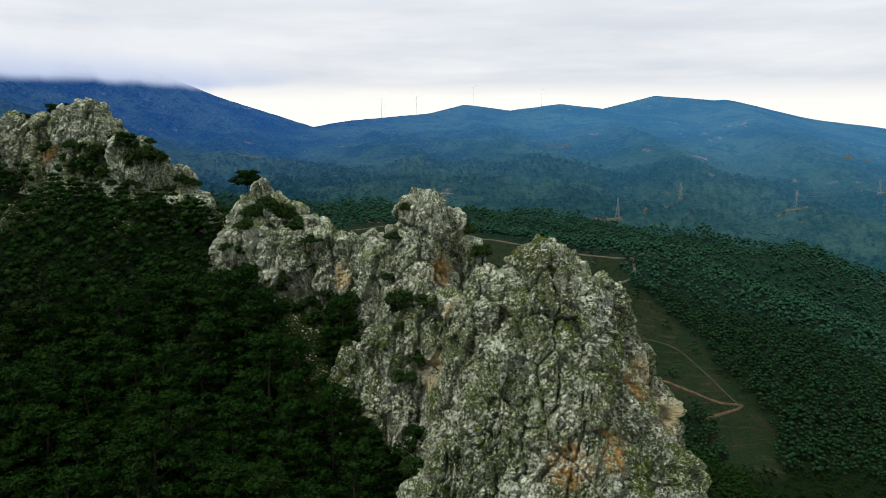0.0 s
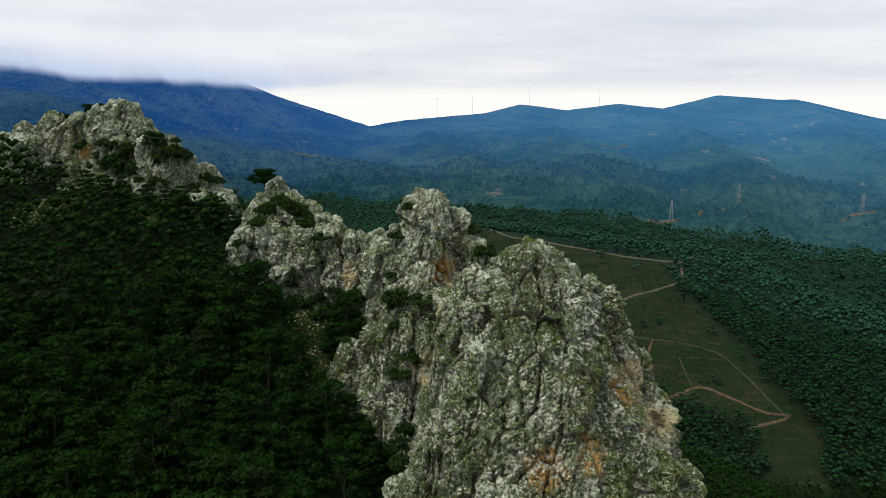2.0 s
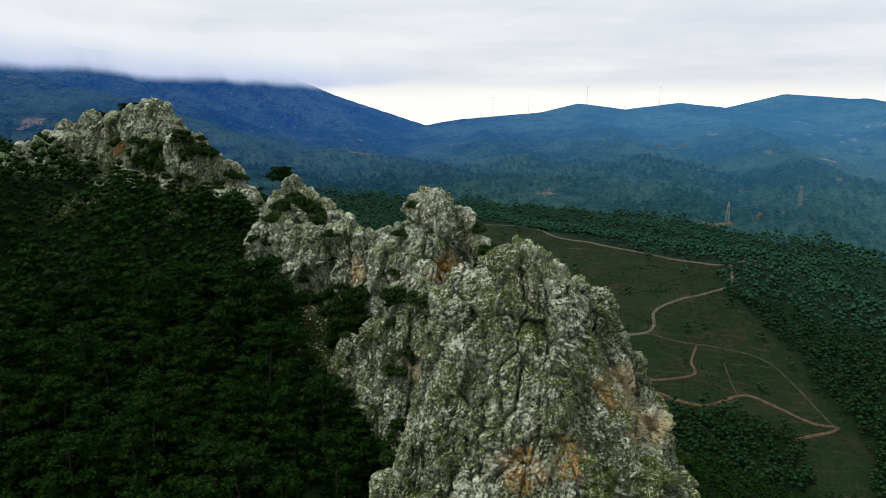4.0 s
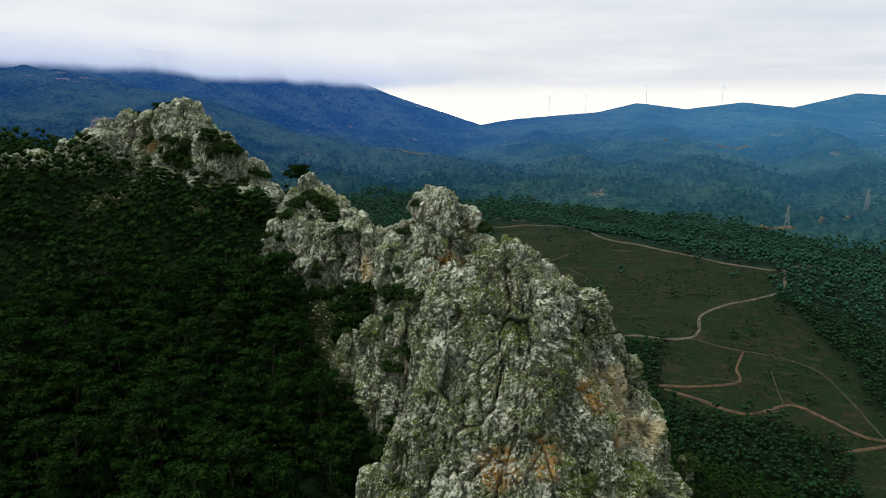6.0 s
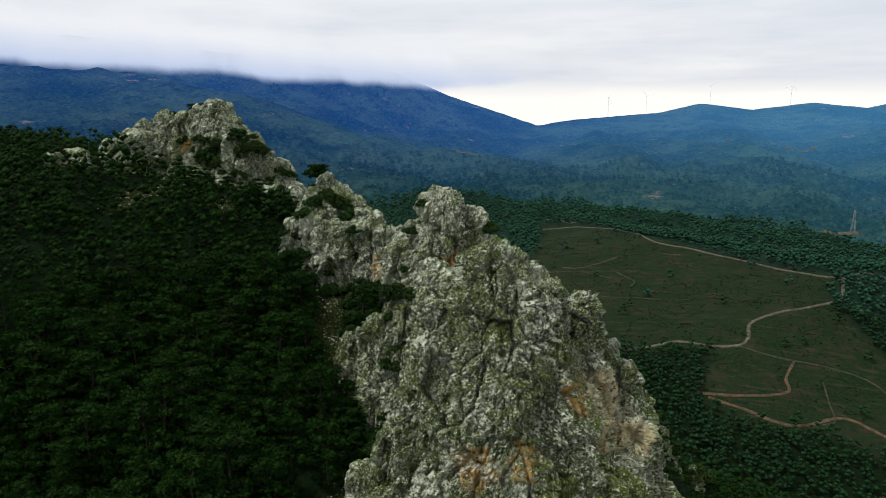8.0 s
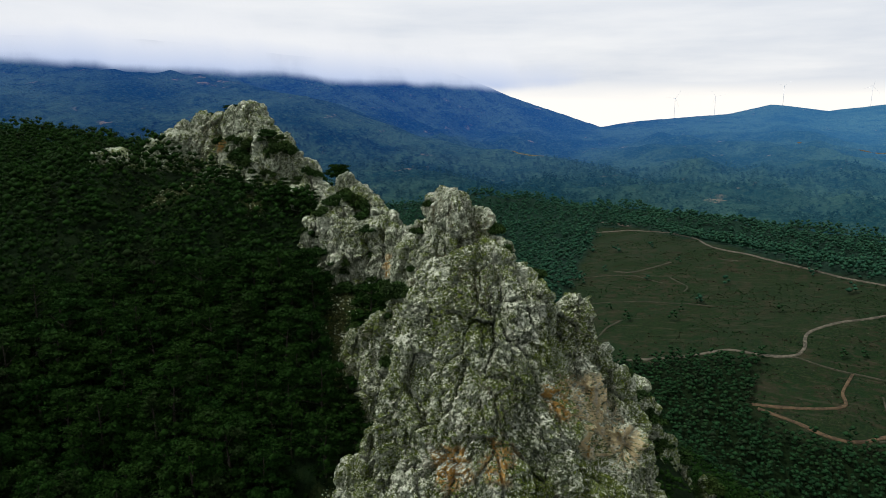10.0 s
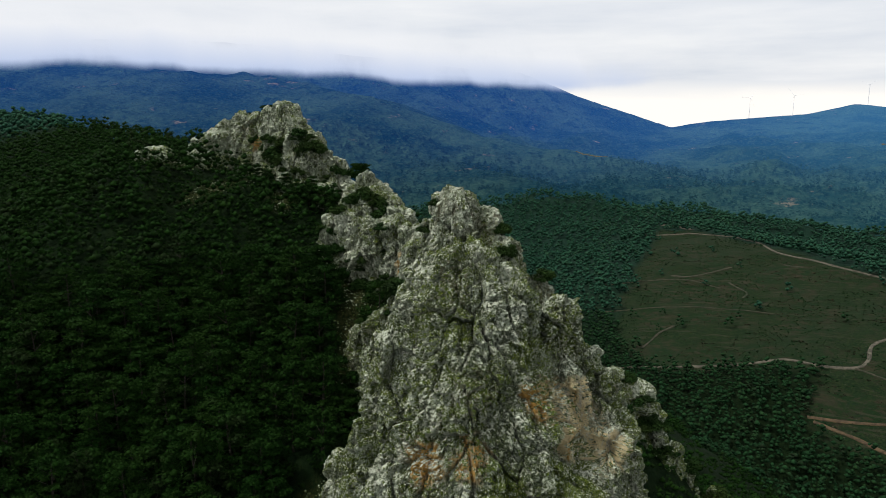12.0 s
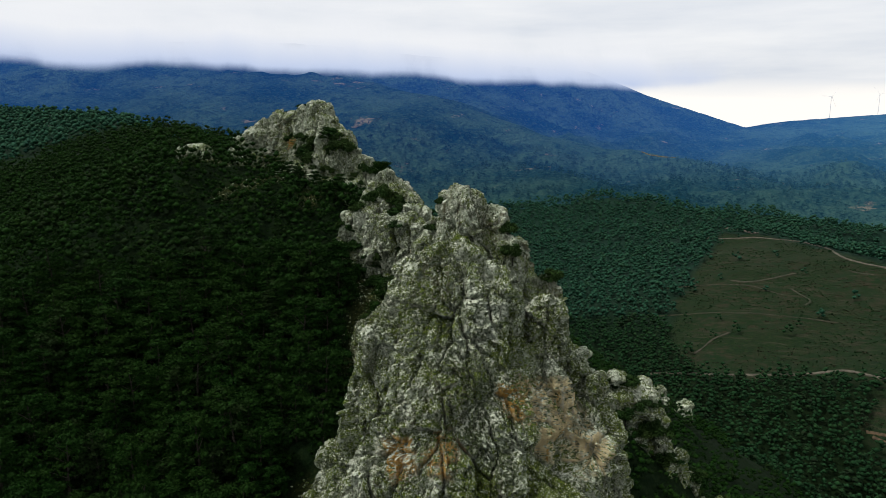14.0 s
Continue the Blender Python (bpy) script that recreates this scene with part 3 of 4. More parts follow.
def crag(name, lumps, voxel, rough, seed, parent, upright, others, mat, hollows):
    """Lumps fused into one body of rock and then weathered."""
    verts, faces = [], []
    for lump in lumps:
        v, f = loaf(*lump)
        faces += [(a + len(verts), b + len(verts), c + len(verts)) for a, b, c in f]
        verts += v
    raw = new("raw", mesh_from("raw", verts, faces, ROCK))
    mod = raw.modifiers.new("fuse", "REMESH")
    mod.mode, mod.voxel_size, mod.use_smooth_shade = "VOXEL", voxel, False
    graph = bpy.context.evaluated_depsgraph_get()
    graph.update()
    me = bpy.data.meshes.new_from_object(raw.evaluated_get(graph))
    bpy.data.objects.remove(raw)
    me.name = name
    n = len(me.vertices)
    co, no = np.empty(n * 3, np.float32), np.empty(n * 3, np.float32)
    me.vertices.foreach_get("co", co)
    me.vertex_normals.foreach_get("vector", no)
    co = weather(co.reshape(-1, 3).astype(float), no.reshape(-1, 3).astype(float), seed, rough, upright, hollows)
    me.vertices.foreach_set("co", co.astype(np.float32).ravel())
    me.update()
    me.materials.clear()
    me.materials.append(mat)
    bm = bmesh.new()
    bm.from_mesh(me)
    # what lies well under the soil or inside the next part is cut away
    deep = co[:, 2] < land(co[:, 0], co[:, 1]) - 4
    for px, py, top, rt, rb, base, *more in others:
        t = (co[:, 2] - base) / (top - rt * 0.5 - base)
        sx, sy = more[2] if len(more) > 2 else (0, 0)
        deep |= (np.hypot(co[:, 0] - px - sx * (1 - t), co[:, 1] - py - sy * (1 - t)) < rb + (rt - rb) * t - 6.5) & (t > 0) & (t < 0.95)
    bmesh.ops.delete(bm, geom=[v for v, cut in zip(bm.verts, deep) if cut], context="VERTS")
    bm.to_mesh(me)
    bm.free()
    ob = new(name, me)
    ob.parent = parent
    return ob


def outcrop(parts, voxel, rough, seed, label, upright=0.3, mat=ROCK, hollows=()):
    root = tagged(new("rock_outcrop"), label, "rock", "limestone outcrops of the ridge")
    for name, lumps in parts:
        crag(name, lumps, voxel, rough, seed, root, upright, [lump for _, rest in parts if rest is not lumps for lump in rest], mat, hollows)
    return root


def up_by_eye(rows):
    return [(x, y, EYE + top, rt, rb, EYE + base, *more) for x, y, top, rt, rb, base, *more in rows]


NEAR = [
    ("summit", up_by_eye([(20, 134, -26, 5.5, 40, -100, 1.0, 0, (4, 4)), (9, 135, -31, 3, 15, -95), (29, 135, -32, 3, 18, -100), (35, 143, -38, 3, 18, -100), (35.5, 143.5, -36.5, 2.5, 13, -100), (10, 123, -41, 3, 13, -100), (26, 121, -47, 4, 16, -100)])),
    ("flank", up_by_eye([(39.5, 146, -46, 3, 15, -105), (43, 147, -50, 2.5, 11, -105), (46, 146, -57, 2.5, 11, -108), (50.5, 144, -67, 2, 8, -110), (53, 142, -76, 3, 10, -118), (49, 137, -80, 3, 12, -118), (47, 142, -61, 3, 11, -108), (42, 130, -63, 3, 14, -108)])),
    ("buttress", up_by_eye([(1, 125, -62, 2.5, 11, -100), (-4, 124, -71, 2.5, 10, -105), (15, 114, -64, 4, 15, -105), (32, 119, -66, 4, 15, -105)])),
]
MIDDLE = [
    ("tower", up_by_eye([(-5, 175, -20.6, 5, 15, -75), (0, 178, -25.5, 4.5, 13, -80), (5, 177, -32, 4, 11, -80), (7, 184, -34, 2.5, 10, -85), (12, 188, -44, 2.5, 10, -90), (-11, 173, -28, 2.5, 8, -75)])),
    ("shoulder", up_by_eye([(-8, 168, -40, 4, 10, -80), (-16, 176, -34, 3, 9, -80)])),
]
LOW = [
    ("buttress", up_by_eye([(0, 153, -40, 4, 11, -90), (-7, 154, -43, 4, 10, -90), (5, 147, -40, 4, 12, -90)])),
    ("slab", up_by_eye([(-14, 154, -49, 3.5, 9, -90), (-21, 156, -54, 3, 7, -90)])),
]
CLIFF = [
    ("cliff_face", up_by_eye([(-56, 189, -32, 3, 6, -75), (-50, 189, -31, 3, 7, -75), (-44, 189, -32, 3, 7, -75), (-38, 188, -32, 3, 7, -75), (-31, 187, -32, 3, 7, -75), (-25, 185, -32, 3, 7, -75), (-19, 181, -31.5, 3, 7, -75)])),
    ("knoll", up_by_eye([(-53, 201, -23, 6, 15, -46), (-46, 199, -26, 6, 14, -47), (-39, 197, -30, 5, 12, -47), (-46, 196, -40, 6, 9, -75), (-51.5, 200, -19.3, 2.4, 4.2, -36)])),
]
PEAK = [
    ("summit", up_by_eye([(-115, 234, 2.6, 4, 20, -50), (-108, 232, -2.5, 3.5, 15, -50), (-121, 235, 0.6, 4, 18, -50), (-100, 233, -9, 3, 14, -50), (-131, 236, -2, 3, 17, -50)])),
    ("buttress", up_by_eye([(-101, 223, -9, 2.5, 8, -50), (-96, 224, -13, 2.5, 9, -50), (-103, 220, -17, 2.5, 8, -50)])),
    ("spur", up_by_eye([(-90, 227, -15, 2.5, 9, -50), (-84, 226, -18, 2.5, 9, -50), (-77, 225, -26, 2.5, 8, -50), (-84, 219, -27, 2.5, 7, -50)])),
    ("slab", up_by_eye([(-141, 237, -2, 4, 17, -50), (-152, 238, -6, 4, 16, -50), (-163, 240, -9, 4, 15, -50), (-174, 242, -14, 4, 13, -50), (-147, 228, -9, 4, 12, -50)])),
]
SHELF = [("ledge", up_by_eye([(38, 178, -62, 1.5, 4, -90), (42.5, 181, -66, 1.4, 4, -95), (46.5, 182, -72, 1.2, 4, -100)])), ("ledge", up_by_eye([(51.5, 184, -82, 1.3, 4, -110), (55, 187, -87, 1.2, 4, -115)])), ("ledge", up_by_eye([(60, 191, -93, 1.4, 4, -125)]))]
SPINE = [("ledge", up_by_eye([(-6, 325, -121, 3, 8, -160), (0, 330, -126, 3, 8, -160)])), ("ledge", up_by_eye([(8, 350, -138, 3, 8, -175)]))]
TERRACE = [("ledge", up_by_eye([(-157, 203, -15, 5, 7, -40, 1.6), (-164, 205, -15.5, 4, 6, -40, 1.4)]))]
CAVES = [((43.5, 134, 138), 5.5, 3.0), ((47, 138, 136), 4.0, 2.0)]
outcrop(TERRACE, 0.6, 0.5, 83, "flat pale limestone ledge among pines")
outcrop(NEAR, 0.29, 0.9, 11, "steep grey limestone pinnacle with moss and rusty stains", 0.3, MOSSROCK, CAVES)
outcrop(MIDDLE, 0.34, 0.7, 23, "blunt grey limestone tower with mossy cracks", 0.6)
outcrop(LOW, 0.36, 0.8, 37, "sloping limestone buttress with an orange break", 0.35, MOSSROCK)
outcrop(CLIFF, 0.36, 0.75, 41, "grey limestone cliff with upright clefts and shrubs on top", 1.0)
outcrop(PEAK, 0.46, 0.85, 59, "pale limestone peak standing out of pine woods", 0.5)
outcrop(SHELF, 0.4, 0.9, 67, "low limestone ledges among shrubs on the flank", 0.3, MOSSROCK)
outcrop(SPINE, 0.7, 0.8, 73, "small limestone ledge on a wooded rib")

# ---- dirt tracks across the clearing ----


def glide(points, steps=10):
    """A smooth line through the points."""
    p = [np.array(q, float) for q in points]
    p = [2 * p[0] - p[1], *p, 2 * p[-1] - p[-2]]
    out = []
    for a, b, c, d in zip(p, p[1:], p[2:], p[3:]):
        for k in range(steps):
            t = k / steps
            out.append(0.5 * (2 * b + (c - a) * t + (2 * a - 5 * b + 4 * c - d) * t * t + (3 * b - a - 3 * c + d) * t ** 3))
    return np.array([*out, p[-2]])


def track(points, width, label, mat=DIRT):
    """A worn track with a crowned middle and low banks, laid on the ground."""
    line = glide(points)
    along = np.gradient(line, axis=0)
    along /= np.linalg.norm(along, axis=1, keepdims=True)
    side = np.stack([along[:, 1], -along[:, 0]], -1)
    offs = np.array([-0.62, -0.5, -0.25, 0.0, 0.25, 0.5, 0.62]) * width
    lift = np.array([-0.6, 0.75, 0.55, 0.65, 0.55, 0.75, -0.6])
    wob = 1 + 0.25 * fbm(line[:, 0] / 9, line[:, 1] / 9, 0, 2, 44)
    xy = line[:, None, :] + side[:, None, :] * (offs[None, :, None] * wob[:, None, None])
    z = land(xy[..., 0], xy[..., 1]) + lift
    v = np.concatenate([xy, z[..., None]], -1)
    return tagged(new("dirt_road", mesh_from("dirt_road", v.reshape(-1, 3), grid_faces(*v.shape[:2]), mat)), label, "road", kind="structure")


# ---- trees ----


def tufts(centres, radii, per, size, rng, flat=0.55):
    """Sprays of needles or leaves, each a slim blade, over the outside of ellipsoid clumps; vertices and triangles."""
    c = np.repeat(np.asarray(centres, float), per, 0)
    r = np.repeat(np.asarray(radii, float), per)[:, None]
    n = len(c)
    d = rng.normal(size=(n, 3))
    d[:, 2] = np.where(d[:, 2] < -0.3, -d[:, 2], d[:, 2])
    d /= np.linalg.norm(d, axis=1, keepdims=True)
    p = c + d * r * rng.uniform(0.55, 1.1, (n, 1)) * np.array([1, 1, flat])
    out = d * np.array([1, 1, 0.4]) + rng.normal(scale=0.5, size=(n, 3))
    out /= np.linalg.norm(out, axis=1, keepdims=True)
    v = np.cross(out, d + rng.normal(scale=0.6, size=(n, 3)))
    v /= np.linalg.norm(v, axis=1, keepdims=True) + 1e-6
    s = size * rng.uniform(0.6, 1.4, (n, 1))
    tri = np.stack([p - out * s * 0.7 - v * s * 0.5, p - out * s * 0.7 + v * s * 0.5, p + out * s], 1).reshape(-1, 3)
    return tri, np.arange(3 * n).reshape(-1, 3)


def cores(centres, radii, flat=0.5, share=0.5, sides=5):
    """The dense twiggy heart of each clump: a small angular body."""
    angles = np.arange(sides) * TAU / sides
    ring = [(math.cos(a), math.sin(a), 0.0) for a in angles] + [(0, 0, 1.0), (0, 0, -1.0)]
    tri = [((j + 1) % sides, j, sides + 1) for j in range(sides)]
    if sides > 4:
        ring += [(0.75 * math.cos(a + 0.5), 0.75 * math.sin(a + 0.5), 0.7) for a in angles]
        for j in range(sides):
            k, m, n = (j + 1) % sides, sides + 2 + j, sides + 2 + (j + 1) % sides
            tri += [(j, k, m), (k, n, m), (m, n, sides)]
    else:
        tri += [(j, (j + 1) % sides, sides) for j in range(sides)]
    ring, tri = np.array(ring), np.array(tri)
    c, r = np.asarray(centres, float), np.asarray(radii, float)
    v = c[:, None, :] + ring[None] * (r[:, None, None] * share) * np.array([1, 1, 0.4 + flat])
    return v.reshape(-1, 3), (tri[None] + (np.arange(len(c)) * len(ring))[:, None, None]).reshape(-1, 3)


def tube(points, radii, sides=6):
    """A bent tapering stem; vertices and quads."""
    verts, faces = [], []
    for k, (p, r) in enumerate(zip(points, radii)):
        for j in range(sides):
            a = TAU * j / sides
            verts.append((p[0] + r * math.cos(a), p[1] + r * math.sin(a), p[2]))
        if k:
            for j in range(sides):
                a, b = (k - 1) * sides + j, (k - 1) * sides + (j + 1) % sides
                faces.append((a, b, b + sides, a + sides))
    return verts, faces


def join(pieces):
    verts, faces, base = [], [], 0
    for v, f in pieces:
        verts.append(np.asarray(v, float).reshape(-1, 3))
        faces.append(np.asarray(f) + base)
        base += len(verts[-1])
    return np.concatenate(verts), np.concatenate(faces)


def crown_plan(rng, height, spread, count, umbrella=0.0):
    """Clump centres and radii of a pine's crown: a few tiers of spreading boughs, wide in the middle, rounded at the top."""
    t = (np.arange(count) + rng.uniform(0, 1, count)) / count
    tiers = 5
    t = 0.45 * t + 0.55 * (np.floor(t * tiers) + 0.5) / tiers
    if umbrella:
        t = t ** 0.7
    z = height * (0.30 + 0.67 * t)
    a = np.arange(count) * 2.4 + rng.uniform(-0.7, 0.7, count)
    lean = 1 + 0.28 * np.sin(2 * a + rng.uniform(0, TAU)) + 0.22 * np.sin(3 * a + rng.uniform(0, TAU))
    reach = spread * lean * (np.sqrt(1 - (0.93 * t) ** 2) * (0.65 + 0.35 * np.sin(math.pi * np.clip(t + 0.2, 0, 1))) if not umbrella else np.sqrt(rng.uniform(0, 1, count) * (1 - 0.85 * t * t)))
    rad = reach * rng.uniform(0.25, 1.0, count) ** 0.6
    lop = rng.uniform(-0.2, 0.2, 2) * spread
    c = np.stack([rad * np.cos(a) + lop[0] * t, rad * np.sin(a) + lop[1] * t, z - 0.10 * rad], -1)
    return c, spread * rng.uniform(0.22, 0.40, count) * (1.1 - 0.25 * t)


def crown_clumps(seed, height, spread, count, per, size, heart=0.5):
    """A crown for woods seen from afar: leafy clumps, each a dark heart with sprays round it."""
    rng = np.random.default_rng(seed)
    c, r = crown_plan(rng, height, spread, count)
    r = r * 1.55
    return join([cores(c, r, 0.35, heart, 4), tufts(c, r, per, size, rng, 0.6)])


def pine_mesh_parts(seed, height, spread, count, per, size, umbrella=0.0):
    rng = np.random.default_rng(seed)
    c, r = crown_plan(rng, height, spread, count, umbrella)
    flat = 0.45 if umbrella else 0.42
    crown = join([tufts(c, r, per, size, rng, flat), cores(c, r, flat - 0.05, 0.45, 4)])
    bend = rng.uniform(-0.5, 0.5, 2)
    stem = [(bend[0] * math.sin(k * 0.9), bend[1] * math.sin(k * 0.7), height * k / 6 * 0.94 - 1.0) for k in range(7)]
    wood = [tube(stem, [0.22 * height / 10 * (1 - 0.13 * k) for k in range(7)])]
    for k in range(0, count, 4):
        z0 = max(c[k][2] * 0.85 - 0.4, height * 0.15)
        wood.append(tube([(0, 0, z0), (c[k][0] * 0.5, c[k][1] * 0.5, (z0 + c[k][2]) / 2), tuple(c[k])], [0.08, 0.05, 0.02], 4))
    return join(wood), crown


def make_pine(seed, height, spread, label, count=34, per=52, size=0.22, umbrella=0.0):
    wood, crown = pine_mesh_parts(seed, height, spread, count, per, size, umbrella)
    root = tagged(new("pine_tree"), label, "tree", "pines of the slope")
    for name, (v, f), mat in (("trunk", wood, BARK), ("crown", crown, PINE)):
        ob = new(name, mesh_from(name, v, f, mat))
        ob.parent = root
    return root


def near_rock(x, y):
    """Distance in metres to the nearest outcrop's core line, less its width."""
    gap = np.full(np.shape(x), 1e3)
    for rows, share in ((NEAR, 0.62), (MIDDLE, 0.75), (LOW, 0.75), (CLIFF, 0.85), (PEAK, 0.82), (SHELF, 0.7), (SPINE, 0.7)):
        for px, py, top, rt, rb, *more in (lump for part in rows for lump in part[1]):
            gap = np.minimum(gap, np.hypot(x - px, y - py) - rb * share)
    return gap


def stature(x, y):
    """Trees stay small on the thin soil beside the rocks."""
    return np.clip(0.62 + near_rock(x, y) / 20, 0.62, 1)


def jittered(x0, x1, y0, y1, step, seed):
    rng = np.random.default_rng(seed)
    gx, gy = np.meshgrid(np.arange(x0, x1, step), np.arange(y0, y1, step))
    gx, gy = gx.ravel() + rng.uniform(-0.45, 0.45, gx.size) * step, gy.ravel() + rng.uniform(-0.45, 0.45, gx.size) * step
    return gx, gy, rng


def uphill_side(x, y):
    """Positive on the shaded south-west side of the ridge line."""
    return -(x - 15) * 0.57 - (y - 137) * 0.82 + 12


SPECIES = [make_pine(100 + k, h, w, l) for k, (h, w, l) in enumerate([
    (11, 3.9, "dark green pine with a broad irregular crown"), (13, 4.2, "tall dark green pine in dense woods"), (8.5, 3.1, "young dark pine on the slope"),
    (10.5, 4.6, "spreading dark pine with layered boughs"), (10, 3.6, "dense dark green pine on the slope")])]
NAMED = 270
gx, gy, rng = jittered(-190, 30, 84, 262, 6.3, 5)
keep = (uphill_side(gx, gy) > -60) & (near_rock(gx, gy) > 1.5) & (fbm(gx / 25, gy / 25, 0, 3, 77) > -0.62) & (off_scree(gx, gy) > 1.0)
gx, gy = gx[keep], gy[keep]
order = np.argsort(np.hypot(gx + 20, gy - 60))
gx, gy = gx[order], gy[order]
gz = land(gx, gy)
for k in range(NAMED):
    kind = SPECIES[int(rng.integers(5))]
    m = Matrix.LocRotScale((gx[k], gy[k], gz[k]), Euler((0, 0, rng.uniform(0, TAU))), Vector((1, 1, 1)) * rng.uniform(1.0, 1.5) * float(stature(gx[k], gy[k])))
    if k < 5:
        SPECIES[k].matrix_world = m
    else:
        copy_thing(kind, m)


def woods(name, x, y, variants, label, mat, lo=0.75, hi=1.2, seed=1):
    """Many trees joined into one mesh."""
    rng = np.random.default_rng(seed)
    z, verts, faces, base = land(x, y), [], [], 0
    pick, turn, size = rng.integers(len(variants), size=len(x)), rng.uniform(0, TAU, len(x)), rng.uniform(lo, hi, len(x)) * stature(x, y)
    for k, (v, f) in enumerate(variants):
        idx = np.nonzero(pick == k)[0]
        if not len(idx):
            continue
        c, s, q = np.cos(turn[idx])[:, None], np.sin(turn[idx])[:, None], size[idx][:, None]
        vx, vy, vz = v.T[:, None, :]
        block = np.stack([x[idx][:, None] + q * (vx * c - vy * s), y[idx][:, None] + q * (vx * s + vy * c), z[idx][:, None] + q * vz], -1)
        verts.append(block.reshape(-1, 3))
        faces.append((f[None] + (np.arange(len(idx)) * len(v))[:, None, None]).reshape(-1, f.shape[1]) + base)
        base += len(verts[-1])
    ob = new(name, mesh_from(name, np.concatenate(verts), np.concatenate(faces), mat))
    return tagged(ob, label, "woods", kind="stuff")


MIDTREES = [crown_clumps(200 + k, 10 + k % 3, 4.1, 8, 18, 0.30) for k in range(6)]
EASTTREES = [crown_clumps(250 + k, 8 + k % 3, 3.4, 5, 10, 0.45, 0.75) for k in range(5)]
FARTREES = [crown_clumps(300 + k, 9 + k % 3, 4.6, 4, 3, 1.0, 1.05) for k in range(6)]
VALLEYTREES = [crown_clumps(340 + k, 9 + k % 3, 3.8, 5, 6, 0.6, 0.95) for k in range(6)]
wx, wy, rng = jittered(-470, 60, 84, 430, 6.8, 6)
keep = ((wx < -188) | (wy > 262)) & (near_rock(wx, wy) > 1.5) & (np.hypot(wx, wy) < 560) & (wy < np.interp(-wx, [-p[0] for p in MAIN], [p[1] for p in MAIN]) + 30)
wx, wy = np.concatenate([wx[keep], gx[NAMED:]]), np.concatenate([wy[keep], gy[NAMED:]])
ux, uy, rng = jittered(-190, 30, 84, 262, 4.6, 26)
keep = (uphill_side(ux, uy) > -40) & (near_rock(ux, uy) > 0.5) & (off_scree(ux, uy) > 0.5)
lx, ly, rng = jittered(28, 100, 104, 210, 3.4, 28)
low = (uphill_side(lx, ly) < -10) & (near_rock(lx, ly) > -2.5) & (land(lx, ly) > 40)
woods("undergrowth", np.concatenate([ux[keep], lx[low]]), np.concatenate([uy[keep], ly[low]]), [crown_clumps(270 + k, 5, 4.4, 4, 6, 0.5) for k in range(4)], "dark bushes and saplings filling the gaps between pines", PINE, lo=0.45, hi=0.8, seed=27)
woods("pine_woods", wx, wy, MIDTREES, "dense dark pine woods on the shaded slope", PINE, lo=0.8, hi=1.55, seed=8)
ex, ey, rng = jittered(-40, 330, 120, 420, 6.0, 9)
keep = (uphill_side(ex, ey) < -14) & (near_rock(ex, ey) > 1) & (fbm(ex / 30, ey / 30, 0, 3, 78) > -0.3) & (land(ex, ey) < 134)
woods("pine_woods", ex[keep], ey[keep], EASTTREES, "dark pine woods below the cliffs", PINE, lo=0.5, hi=1.0, seed=10)
fx, fy, rng = jittered(-1150, 700, 90, 1700, 9.0, 12)
keep = (rng.uniform(0, 1, fx.size) > cleared(fx, fy) * 0.985) & (np.arctan2(fx - 60, fy) < 0.66) & (np.arctan2(fx - 60, fy - 20) > -1.25) & (np.hypot(fx, fy) < 1650) & ((fx < -470) | (fy > 430)) & ((fy > 330) | (fx < -470))
fx, fy = fx[keep], fy[keep]
beyond = np.hypot(fx - 40, fy - 20) > 1150
thin = np.random.default_rng(3).uniform(0, 1, fx.size) < 0.3
close = np.hypot(fx - 40, fy - 20) < 640
vx, vy, rng = jittered(-500, 420, 330, 680, 6.6, 18)
keep = (rng.uniform(0, 1, vx.size) > cleared(vx, vy) * 0.985) & (np.arctan2(vx - 60, vy) < 0.66) & (np.hypot(vx - 40, vy - 20) < 640) & (vy > np.where(vx < 60, 430, np.where(vx < 330, 418, 330)))
woods("pine_woods", vx[keep], vy[keep], VALLEYTREES, "pine woods in the valley below the clearing", VALLEYPINE, lo=0.7, hi=1.2, seed=15)
woods("pine_woods", fx[~beyond & ~close], fy[~beyond & ~close], FARTREES, "pine woods on the slopes across the valley, tinted for haze", FARPINE, lo=0.7, hi=1.25, seed=13)
# these far trees share the backdrop's painted haze glow
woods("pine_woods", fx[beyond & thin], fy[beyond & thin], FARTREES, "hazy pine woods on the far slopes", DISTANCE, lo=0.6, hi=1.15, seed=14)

# ---- low cloud on the mountain tops ----


